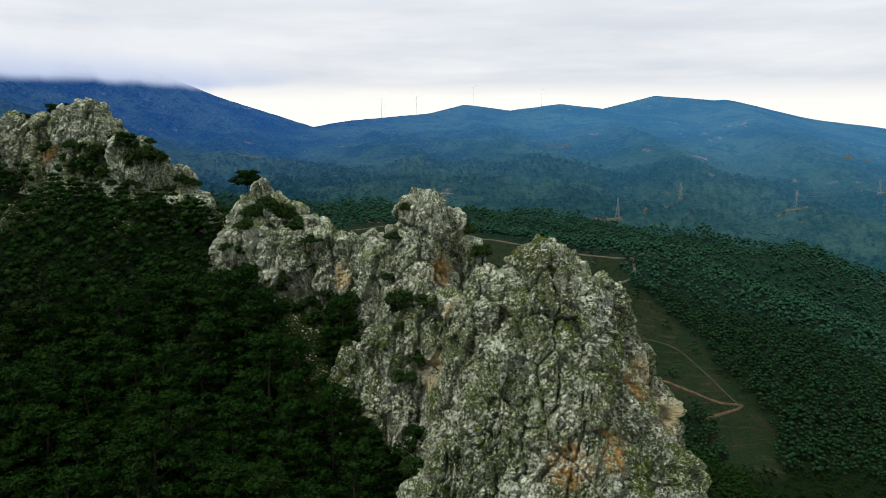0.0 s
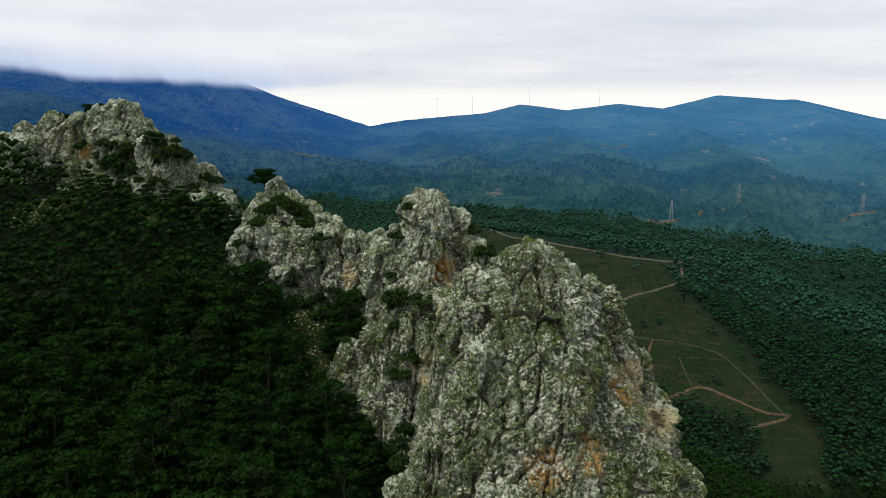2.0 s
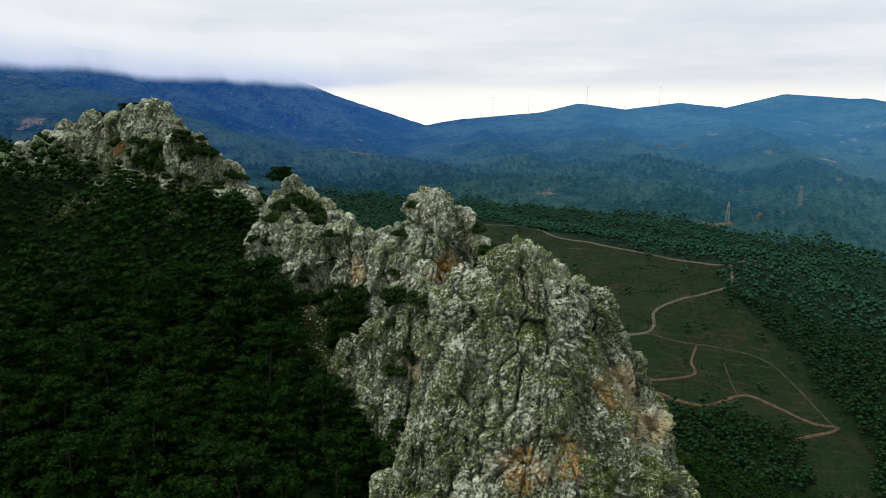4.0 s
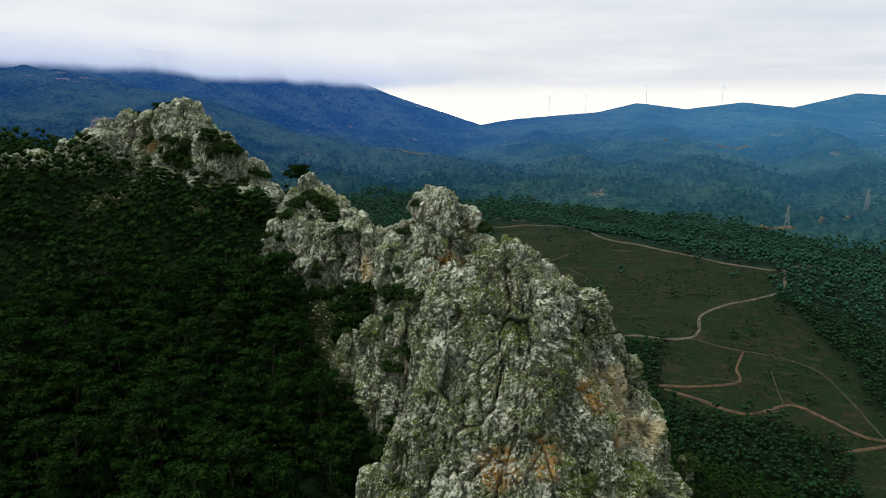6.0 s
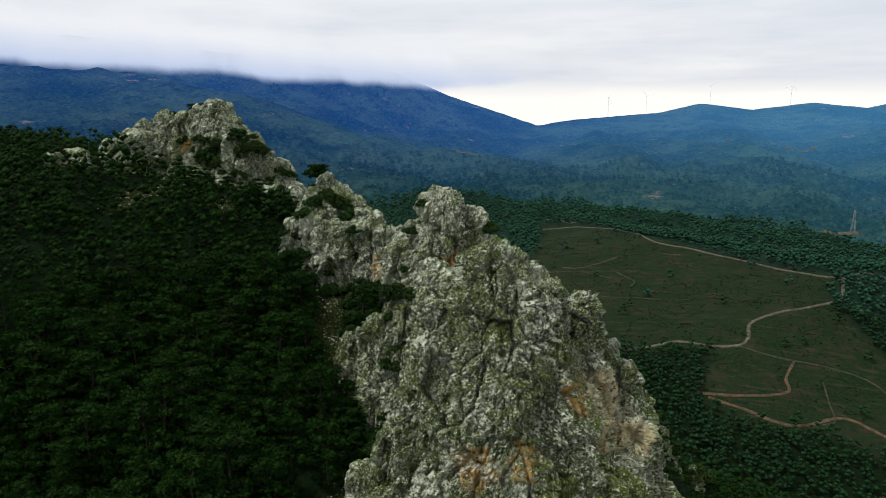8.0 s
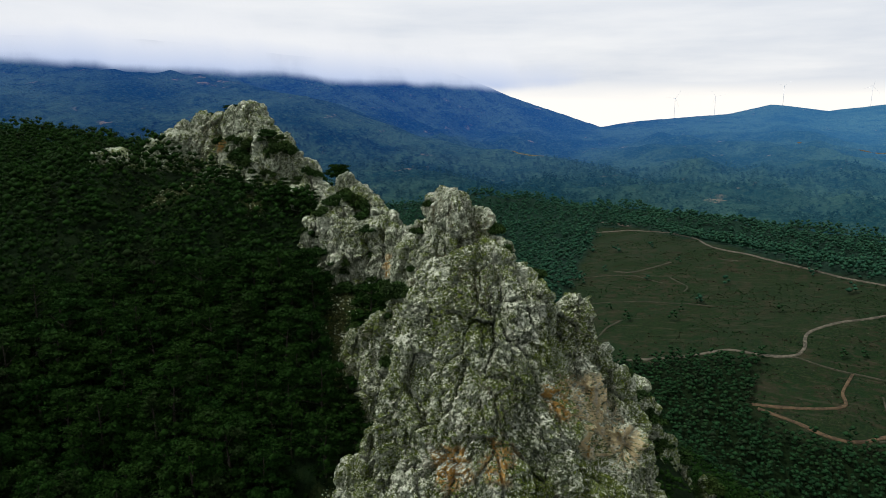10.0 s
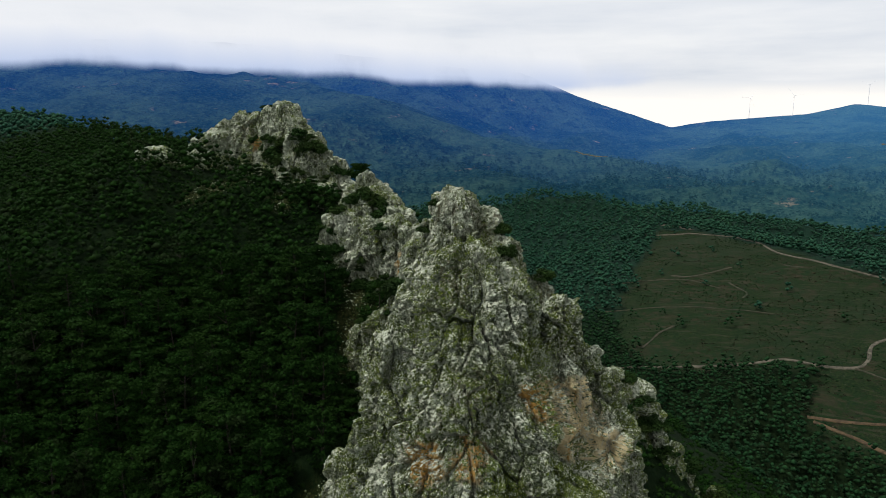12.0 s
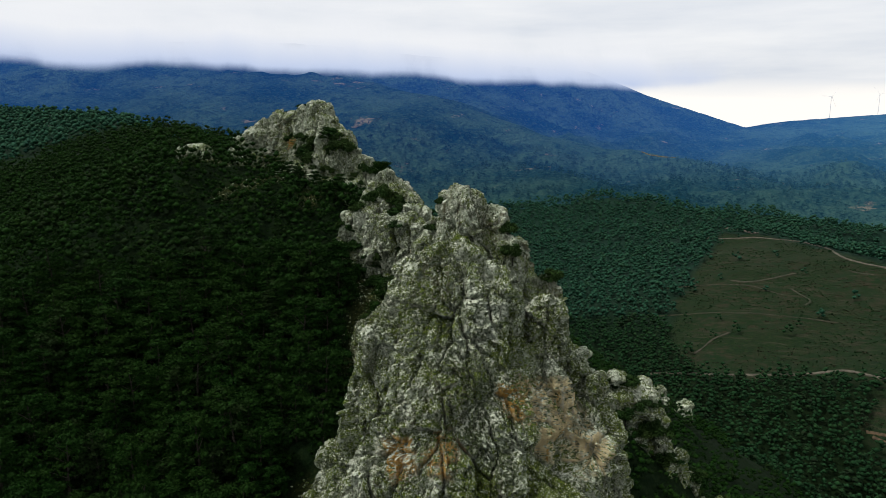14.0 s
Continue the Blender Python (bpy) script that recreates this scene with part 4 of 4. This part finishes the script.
def make_cloud():
    m = bpy.data.materials.new("low_cloud")
    m.use_nodes = True
    n, l = m.node_tree.nodes, m.node_tree.links
    n.clear()
    dense = n.new("ShaderNodeAttribute")
    dense.attribute_name = "thickness"
    tex = n.new("ShaderNodeTexNoise")
    tex.inputs["Scale"].default_value, tex.inputs["Detail"].default_value = 0.006, 7
    l.new(n.new("ShaderNodeNewGeometry").outputs["Position"], tex.inputs["Vector"])
    add = n.new("ShaderNodeMath")
    add.operation = "MULTIPLY_ADD"
    l.new(tex.outputs[0], add.inputs[0])
    add.inputs[1].default_value = 0.7
    l.new(dense.outputs["Fac"], add.inputs[2])
    ramp = n.new("ShaderNodeMapRange")
    ramp.interpolation_type = "SMOOTHSTEP"
    l.new(add.outputs[0], ramp.inputs[0])
    ramp.inputs[1].default_value, ramp.inputs[2].default_value = 0.35, 1.1
    level = n.new("ShaderNodeAttribute")
    level.attribute_name = "level"
    tone = n.new("ShaderNodeMix")
    tone.data_type = "RGBA"
    l.new(level.outputs["Fac"], tone.inputs[0])
    tone.inputs[6].default_value, tone.inputs[7].default_value = (0.40, 0.52, 0.80, 1), (0.86, 0.88, 0.92, 1)
    glow = n.new("ShaderNodeEmission")
    l.new(tone.outputs[2], glow.inputs[0])
    mix = n.new("ShaderNodeMixShader")
    l.new(ramp.outputs[0], mix.inputs[0])
    l.new(n.new("ShaderNodeBsdfTransparent").outputs[0], mix.inputs[1])
    l.new(glow.outputs[0], mix.inputs[2])
    l.new(mix.outputs[0], n.new("ShaderNodeOutputMaterial").inputs[0])
    return m


CLOUD = make_cloud()


def cloud_bank(stations, height, fade, label):
    """A bank of stratus, thin at its underside and ends. Stations: bearing, distance, height of the underside."""
    rows, cols = 24, 120
    az, dist, base = (np.interp(np.linspace(0, 1, cols), np.linspace(0, 1, len(stations)), [q[k] for q in stations]) for k in range(3))
    t = np.linspace(0, 1, rows)[:, None]
    ends = np.clip(np.minimum(np.linspace(0, 1, cols), np.linspace(1, 0, cols)) * 4, 0, 1)
    d = dist + 25 * np.sin(t * 9 + az * 2)
    x, y, z = d * np.sin(np.radians(az)), d * np.cos(np.radians(az)), base + 12 * fbm(az / 5, 0 * az, 0, 3, 5) + height * t
    thick = np.clip(t * height / fade, 0, 1) * np.clip((1 - t) * 1.4, 0, 1) * ends * 1.1 - 0.35
    me = mesh_from("cloud_bank", np.stack([x, y, z], -1).reshape(-1, 3), grid_faces(rows, cols), CLOUD)
    for name, values in (("thickness", thick), ("level", np.clip(t * height / 130, 0, 1) + 0 * thick)):
        mask = me.attributes.new(name, "FLOAT", "POINT")
        mask.data.foreach_set("value", values.ravel().astype(np.float32))
    ob = tagged(new("cloud_bank", me), label, "cloud", kind="structure")
    ob.visible_shadow = False
    return ob


cloud_bank([(-110, 2050, 288), (-70, 2050, 288), (-40, 2100, 276), (-26, 2350, 246), (-16, 2500, 240), (-4, 2500, 250)], 330, 48, "pale grey stratus lying on the mountain tops")

# ---- tracks ----
ORANGE = "orange dirt track across the logged hillside"
track([(-160, 975), (-121, 953), (-71, 950), (-10, 915), (25, 833), (65, 803), (119, 763), (166, 725), (193, 709), (225, 726), (262, 716)], 2.0, "pale dirt road below the wooded crest")
track([(194, 707), (185, 667), (156, 644), (130, 632), (112, 614), (109, 591), (101, 579), (80, 576), (55, 581), (29, 573), (-14, 559), (-75, 548)], 2.3, "pale dirt road winding down the clearing")
track([(101, 578), (127, 568), (159, 566), (190, 557), (204, 532), (216, 495), (220, 486)], 1.0, "grassy dirt track across the clearing", FAINT)
track([(75, 513), (100, 517), (131, 528), (132, 543), (136, 556), (140, 567)], 1.7, ORANGE, CLAY)
track([(79, 510), (103, 504), (121, 497), (140, 497), (165, 512), (186, 502), (205, 490), (220, 486), (188, 470)], 2.0, ORANGE, CLAY)
track([(-137, 1021), (-115, 1018), (-89, 982)], 6.0, "bare earth pad at the head of the clearing")
track([(-67, 757), (-47, 752), (-31, 762), (-11, 779)], 2.2, "pale eroded cutting on the clearing", FAINT)
track([(-8, 738), (3, 724), (12, 712), (10, 700)], 1.4, "pale eroded cutting on the clearing", FAINT)
track([(-53, 589), (-49, 602), (-45, 617), (-36, 632)], 1.5, "pale gully on the clearing", FAINT)
track([(157, 548), (158, 525), (159, 507), (150, 500)], 1.0, "faint gully between two tracks", FAINT)
track([(36, 792), (45, 788), (54, 786)], 1.5, "pale eroded cutting on the clearing", FAINT)
track([(-130, 730), (-90, 742), (-48, 742), (-12, 722)], 0.8, "faint grassy track on the clearing", FAINT)
track([(-105, 655), (-60, 668), (-5, 672), (40, 668)], 0.6, "faint grassy track on the clearing", FAINT)
track([(-480, 1640), (-450, 1622), (-418, 1632), (-405, 1650)], 4.0, "pale cutting of a far hill road")
track([(247, 1148), (273, 1161), (303, 1165)], 7.0, "bare earth pad below a pylon")
track([(342, 1187), (375, 1240), (400, 1275), (442, 1273)], 5.0, "bare earth track to a pylon")
track([(599, 1251), (622, 1259), (649, 1243)], 7.0, "bare earth pad below a pylon")
track([(145, 2100), (190, 2040), (266, 2110), (326, 2130), (377, 2105)], 6.0, "far hill road cut into the slope")
track([(936, 1700), (1020, 1770), (1112, 1850)], 6.0, "far hill road cut into the slope")

# ---- pylons and wires ----
STEEL = make_plain("galvanised_steel", (0.16, 0.18, 0.19), (0.24, 0.25, 0.26), 0.5, 0.5)


def strut(a, b, r):
    """A thin bar from a to b; vertices and quads."""
    a, b = Vector(a), Vector(b)
    u = (b - a).orthogonal().normalized() * r
    v = (b - a).cross(u).normalized() * r
    ring = (u, v, -u, -v)
    verts = [tuple(p + q) for p in (a, b) for q in ring]
    return verts, [(j, (j + 1) % 4, 4 + (j + 1) % 4, 4 + j) for j in range(4)] + [(3, 2, 1, 0), (4, 5, 6, 7)]


def part(name, pieces, mat, parent, label="", smooth=False):
    ob = new(name, mesh_from(name, *join(pieces), mat, smooth))
    ob.parent = parent
    return tagged(ob, label) if label else ob


ARMS = ((22, 7.0), (26, 5.5), (30, 4.0))


def make_pylon(x, y, turn):
    root = tagged(new("pylon"), "grey steel lattice pylon on a wooded slope", "pylon", "pylons of the power line")
    root.matrix_world = pose(x, y, float(land(x, y)), 0, 0, turn)
    feet = [(-3, -3), (3, -3), (3, 3), (-3, 3)]
    for fx, fy in feet:
        part("leg", [strut((fx, fy, -2), (fx * 0.22, fy * 0.22, 32), 0.2)], STEEL, root)
    web = []
    for k in range(7):
        z0, z1 = k * 4.4, k * 4.4 + 4.4
        s0, s1 = 1 - 0.78 * (z0 + 2) / 34, 1 - 0.78 * (z1 + 2) / 34
        for (ax, ay), (bx, by) in zip(feet, feet[1:] + feet[:1]):
            web += [strut((ax * s0, ay * s0, z0), (bx * s1, by * s1, z1), 0.09), strut((bx * s0, by * s0, z0), (ax * s1, ay * s1, z1), 0.09)]
    part("bracing", web, STEEL, root)
    for z, half in ARMS:
        part("crossarm", [strut((-half, 0, z), (half, 0, z), 0.24), strut((-half, 0, z), (0, 0, z + 1.8), 0.16), strut((half, 0, z), (0, 0, z + 1.8), 0.16)], STEEL, root)
    return root


PYLONS = [(292, 1168, 60), (433, 1279, 40), (642, 1273, -60), (833, 1341, 40)]
masts = [make_pylon(x, y, turn) for x, y, turn in PYLONS]


def make_wires(a, b, sag):
    root = tagged(new("power_line"), "thin sagging steel power cables between pylons", "power line", "cables of the power line")
    for z, half in ARMS:
        for side in (-1, 1):
            p, q = a.matrix_world @ Vector((side * half, 0, z - 1)), b.matrix_world @ Vector((side * half, 0, z - 1))
            pts = [p.lerp(q, k / 14) - Vector((0, 0, 4 * sag * (k / 14) * (1 - k / 14))) for k in range(15)]
            part("cable", [strut(u, v, 0.05) for u, v in zip(pts, pts[1:])], STEEL, root)


make_wires(masts[0], masts[1], 8)
make_wires(masts[2], masts[3], 9)

# ---- wind turbines on the skyline ----
WHITE = make_plain("white_painted_steel", (0.70, 0.71, 0.72), (0.80, 0.80, 0.80), 0.2, 0.4)


def make_turbine(az, d, turn, spin):
    x, y = d * math.sin(radians(az)), d * math.cos(radians(az))
    root = tagged(new("wind_turbine"), "white three-bladed wind turbine on the far ridge", "wind turbine", "turbines on the skyline")
    root.matrix_world = pose(x, y, float(land(x, y)), 0, 0, turn)
    part("tower", [tube([(0, 0, -4), (0, 0, 35), (0, 0, 70)], [1.0, 0.8, 0.6], 10)], WHITE, root, smooth=True)
    part("nacelle", [strut((0, 4, 71), (0, -3, 71), 1.3)], WHITE, root)
    part("hub", [strut((0, -3, 71), (0, -4.6, 71), 1.2)], WHITE, root)
    for k in range(3):
        a = radians(spin + 120 * k)
        tip, mid = (35 * math.sin(a), -4, 71 + 35 * math.cos(a)), (10 * math.sin(a), -4, 71 + 10 * math.cos(a))
        part("blade", [strut((0, -4, 71), mid, 0.45), strut(mid, tip, 0.25)], WHITE, root)


for az, d, turn, spin in ((7.8, 3080, 20, 15), (2.4, 3010, -15, 55), (-2.1, 2890, 10, 80), (-4.9, 2780, 30, 35)):
    make_turbine(az, d, turn, spin)

# ---- shrubs rooted in the rock ----


def make_shrub(seed, label):
    rng = np.random.default_rng(seed)
    root = tagged(new("shrub"), label, "shrub", "shrubs on the rocks")
    n = 13
    a, r = rng.uniform(0, TAU, n), np.sqrt(rng.uniform(0, 1, n)) * 0.75
    c = np.stack([r * np.cos(a), r * np.sin(a), 0.35 + 0.55 * (1 - r) + rng.uniform(-0.12, 0.2, n)], -1)
    part("foliage", [tufts(c, rng.uniform(0.28, 0.46, n), 110, 0.105, rng, 0.8), cores(c, np.full(n, 0.36), 0.8)], SHRUB, root)
    part("stem", [tube([(0, 0, -0.5), (0, 0, 0.2), tuple(c[k])], [0.05, 0.045, 0.02], 4) for k in range(0, n, 3)], BARK, root)
    return root


SHRUBS = [make_shrub(400 + k, l) for k, l in enumerate(("dark evergreen shrub growing from a rock cleft", "low dark green bush on a limestone ledge", "rounded evergreen bush on bare rock"))]
GROWN = [(-49, 199, 173.5, 4.6), (-43, 197, 170.5, 3.8), (-53, 197, 171, 3.4), (-34.5, 191, 166, 3), (-40, 202, 168, 4.2), (-35, 202, 164, 4.2), (-30, 199, 161, 4), (-46, 204, 172, 4), (-12, 169, 169, 2.8), (-9, 175, 176, 1.8),
         (6, 180, 169, 3), (10, 184, 164, 3.4), (14, 187, 156, 3.6), (-9, 163.5, 157, 4.2), (-4, 156, 158.5, 3.2), (-10.5, 152, 156, 2.4)]
GROWN += [(37, 174, 134, 3), (41, 176, 129, 3.6), (45, 178, 124, 3.4), (49, 180, 113, 3.6), (53, 182, 108, 3.8), (57, 186, 103, 3.6), (40, 178, 136, 3), (44, 179, 131, 3.4), (48, 182, 124, 3.6), (50, 181, 117, 3.8), (55, 184, 112, 3.6), (58, 188, 108, 3.8), (35, 176, 139, 3), (62, 190, 104, 4), (47, 180, 126, 2.6)]
GROWN += [(-23.5, 179, 151.5, 4.2), (-27.7, 180.5, 146.5, 3.6), (-9, 148.5, 152, 2.4), (-52, 183, 150, 3), (-47, 182, 147, 3.4), (-44, 182, 152, 2.6), (-36, 181, 148, 3.2), (-32, 181, 152, 2.4), (-8, 147.4, 141, 4), (-29, 169, 138.5, 4.4), (-33, 174, 141.5, 3.8), (-39.6, 180, 145.5, 3), (-22, 155, 147, 1.6), (-50, 183.5, 157, 2.2), (-5.6, 147, 127, 3.4)]
GROWN += [(-95.7, 230, 185, 4.4), (-107, 222.5, 187, 5), (-104, 219, 181, 3.6), (-113, 222.5, 182, 5.4), (-118, 225, 188.5, 3), (-86, 221, 175, 3.6), (-13, 169, 159, 2.6), (-83, 223, 177, 3.4), (-92, 234, 186, 4.4), (-100, 234, 191, 4)]
GROWN += [(-99, 230.5, 189, 3.4), (-94, 229, 186.5, 3.6), (-90, 228, 184, 4), (-106, 227, 190, 3.2), (-110, 227, 186, 4.5), (-114, 226.5, 180, 5), (-120, 229, 184, 3), (-108, 222, 178, 5), (-127, 231, 187, 3.5), (-57, 191, 163, 3), (-28, 178, 142, 5), (-24, 170, 136, 5.5), (-16, 165, 145, 4.6), (-52, 185, 138, 5), (-42, 183, 137, 5), (-34, 180, 136, 5)]
GROWN += [(-53, 190, 169, 3.4), (-53.2, 181, 157, 4.2), (-42.7, 184, 155, 3.4), (-47, 184, 150, 4.4), (-55, 185, 162, 2.6), (-40, 181, 147, 4), (-51.6, 183, 146.5, 4.6), (-53.4, 182, 151, 4.4), (-6, 148, 145, 3), (-35, 184, 158, 2)]
rng = np.random.default_rng(21)
GROWN += [(rng.uniform(-56, -27), 183, rng.uniform(137, 157), rng.uniform(1.0, 2.4)) for k in range(22)]
GROWN += [(rng.uniform(-140, -78), 218, rng.uniform(170, 190), rng.uniform(1.4, 3.6)) for k in range(34)]


def rooted(x, y, z):
    """The spot on the rock or soil nearest in front of a place, or straight below it."""
    for start, way, far in (((x, y - 14, z), (0, 1, 0), 26), ((x, y, z + 8), (0, 0, -1), 40)):
        best = None
        for ob in CRAGS:
            hit, spot, *rest = ob.ray_cast(start, way, distance=far)
            if hit and (best is None or (spot - Vector(start)).length < (best - Vector(start)).length):
                best = spot
        if best is not None:
            return best
    return Vector((x, y, max(z, float(land(x, y)))))


CRAGS = [ob for ob in bpy.data.objects if ob.type == "MESH" and ob.parent and ob.parent.name.startswith("rock_outcrop")]
bpy.context.view_layer.update()
rng = np.random.default_rng(9)
for k, (x, y, z, size) in enumerate(GROWN):
    spot = rooted(x, y, z)
    m = Matrix.LocRotScale((spot.x, spot.y + 0.2 * size, spot.z - 0.55 * size), Euler((0, 0, rng.uniform(0, TAU))), None)
    ob = SHRUBS[k] if k < 3 else copy_thing(SHRUBS[int(rng.integers(3))], m)
    ob.matrix_world = m @ Matrix.Diagonal((size, size, size * rng.uniform(0.8, 1.1), 1))

# ---- single pines on the crags, and a dead one in the woods ----
flat_pine = make_pine(501, 6.4, 5.2, "low spreading pine on the top of the cliff", 40, 90, 0.25, 1.0)
flat_pine.matrix_world = pose(-56, 203, 176.3)
ridge_pine = make_pine(502, 4.4, 3.2, "small wind-bent pine on the rocky crest", 26, 70, 0.22, 1.0)
ridge_pine.matrix_world = pose(-124.6, 237, 197.4)
for x, y, z in ((-129, 237, 197.2), (-139.5, 238, 194.2), (-144, 239, 192)):
    copy_thing(ridge_pine, pose(x, y, z, 0, 0, x * 31))


def make_dead_tree(x, y):
    rng = np.random.default_rng(77)
    root = tagged(new("dead_tree"), "bare grey dead pine among green ones", "tree")
    root.matrix_world = pose(x, y, float(land(x, y)))
    part("trunk", [tube([(0.35 * math.sin(k), 0.35 * math.cos(k), 1.75 * k - 1) for k in range(9)], [0.26 - 0.027 * k for k in range(9)], 7)], DEADWOOD, root, smooth=True)
    for k in range(34):
        a, t = k * 2.4, k / 34
        z = 6.5 + 7.0 * t
        reach = (5.4 - 3.4 * t) * rng.uniform(0.7, 1.1)
        knee = (0.5 * reach * math.cos(a), 0.5 * reach * math.sin(a), z + 0.5)
        tip = (reach * math.cos(a + 0.2), reach * math.sin(a + 0.2), z - rng.uniform(0.2, 2.0))
        twigs = [tube([(0, 0, z), knee, tip], [0.08, 0.055, 0.02], 4)]
        for q in range(6):
            b, f = a + rng.uniform(-0.9, 0.9), rng.uniform(0.2, 1.0)
            root_at = [knee[i] + (tip[i] - knee[i]) * f for i in range(3)]
            twigs.append(tube([root_at, (root_at[0] + 1.5 * math.cos(b), root_at[1] + 1.5 * math.sin(b), root_at[2] - rng.uniform(-0.3, 1.0))], [0.05, 0.02], 4))
        part("branch", twigs, DEADWOOD, root)


DEADWOOD = make_plain("silvery_dead_wood", (0.030, 0.032, 0.026), (0.062, 0.062, 0.052), 4.0)
make_dead_tree(-96, 126)

# ---- scree and scrub ----


def stone_mesh(seed):
    rng = np.random.default_rng(seed)
    bm = bmesh.new()
    bmesh.ops.create_icosphere(bm, subdivisions=1, radius=1)
    v = np.array([p.co[:] for p in bm.verts]) * rng.uniform(0.6, 1.15, (len(bm.verts), 1)) * np.array([1, 0.8, 0.6])
    f = np.array([[p.index for p in q.verts] for q in bm.faces])
    bm.free()
    return v, f


def scatter(name, x, y, z, variants, lo, hi, mat, label, category, seed, smooth=False):
    """Many small things joined into one mesh."""
    rng = np.random.default_rng(seed)
    verts, faces, base = [], [], 0
    pick, turn, size = rng.integers(len(variants), size=len(x)), rng.uniform(0, TAU, len(x)), lo * (hi / lo) ** (rng.uniform(0, 1, len(x)) ** 2)
    for k, (v, f) in enumerate(variants):
        i = np.nonzero(pick == k)[0]
        c, n, q = np.cos(turn[i])[:, None], np.sin(turn[i])[:, None], size[i][:, None]
        vx, vy, vz = v.T[:, None, :]
        block = np.stack([x[i][:, None] + q * (vx * c - vy * n), y[i][:, None] + q * (vx * n + vy * c), z[i][:, None] + q * vz], -1)
        verts.append(block.reshape(-1, 3))
        faces.append((f[None] + (np.arange(len(i)) * len(v))[:, None, None]).reshape(-1, f.shape[1]) + base)
        base += len(verts[-1])
    return tagged(new(name, mesh_from(name, np.concatenate(verts), np.concatenate(faces), mat, smooth)), label, category, kind="stuff")


rng = np.random.default_rng(31)
sx, sy = rng.uniform(-170, 10, 60000), rng.uniform(100, 240, 60000)
keep = off_scree(sx, sy) < rng.uniform(-4, 2.5, sx.size)
sx, sy = sx[keep][:2600], sy[keep][:2600]
scatter("scree", sx, sy, land(sx, sy), [stone_mesh(k) for k in range(5)], 0.10, 0.6, SCREE, "loose pale limestone rubble below the cliffs", "stones", 4)

rng = np.random.default_rng(33)
bx, by = rng.uniform(-140, 260, 20000), rng.uniform(410, 1000, 20000)
keep = (cleared(bx, by) > 0.4) & (fbm(bx / 35, by / 35, 0, 3, 91) > -0.05)
bush = [tufts([(0, 0, 0.3), (0.5, 0.2, 0.2)], [0.8, 0.6], 7, 0.55, np.random.default_rng(k)) for k in range(3)]
scatter("scrub", bx[keep], by[keep], land(bx[keep], by[keep]), bush, 0.35, 1.25, VALLEYPINE, "low green scrub scattered over the logged clearing", "bushes", 5)

rng = np.random.default_rng(35)
bx, by = rng.uniform(-140, 260, 16000), rng.uniform(410, 1000, 16000)
keep = (cleared(bx, by) > 0.5) & (fbm(bx / 50, by / 14, 0, 3, 93) > 0.0)
twigs = [tufts([(0, 0, 0.1)], [1.1], 7, 0.5, np.random.default_rng(60 + k), 0.3) for k in range(3)]
scatter("brushwood", bx[keep], by[keep], land(bx[keep], by[keep]), twigs, 0.5, 1.6, BRUSH, "brown cut brushwood lying on the logged clearing", "brushwood", 6)

# ---- pines in the gullies at the foot of the crags ----
for k, (x, y) in enumerate(((-17, 145), (-13, 139), (-9, 133), (-21, 149), (-15, 134), (-24, 158), (-20, 142), (-28, 166), (-98, 214), (-92, 213), (-86, 212), (-80, 213), (-74, 212), (-68, 208), (-63, 203), (-105, 212), (-111, 213), (-118, 214), (-59, 199), (-89, 217), (-77, 217))):
    copy_thing(SPECIES[2], pose(x, y, float(land(x, y)) - 0.5, 0, 0, 47 * k))
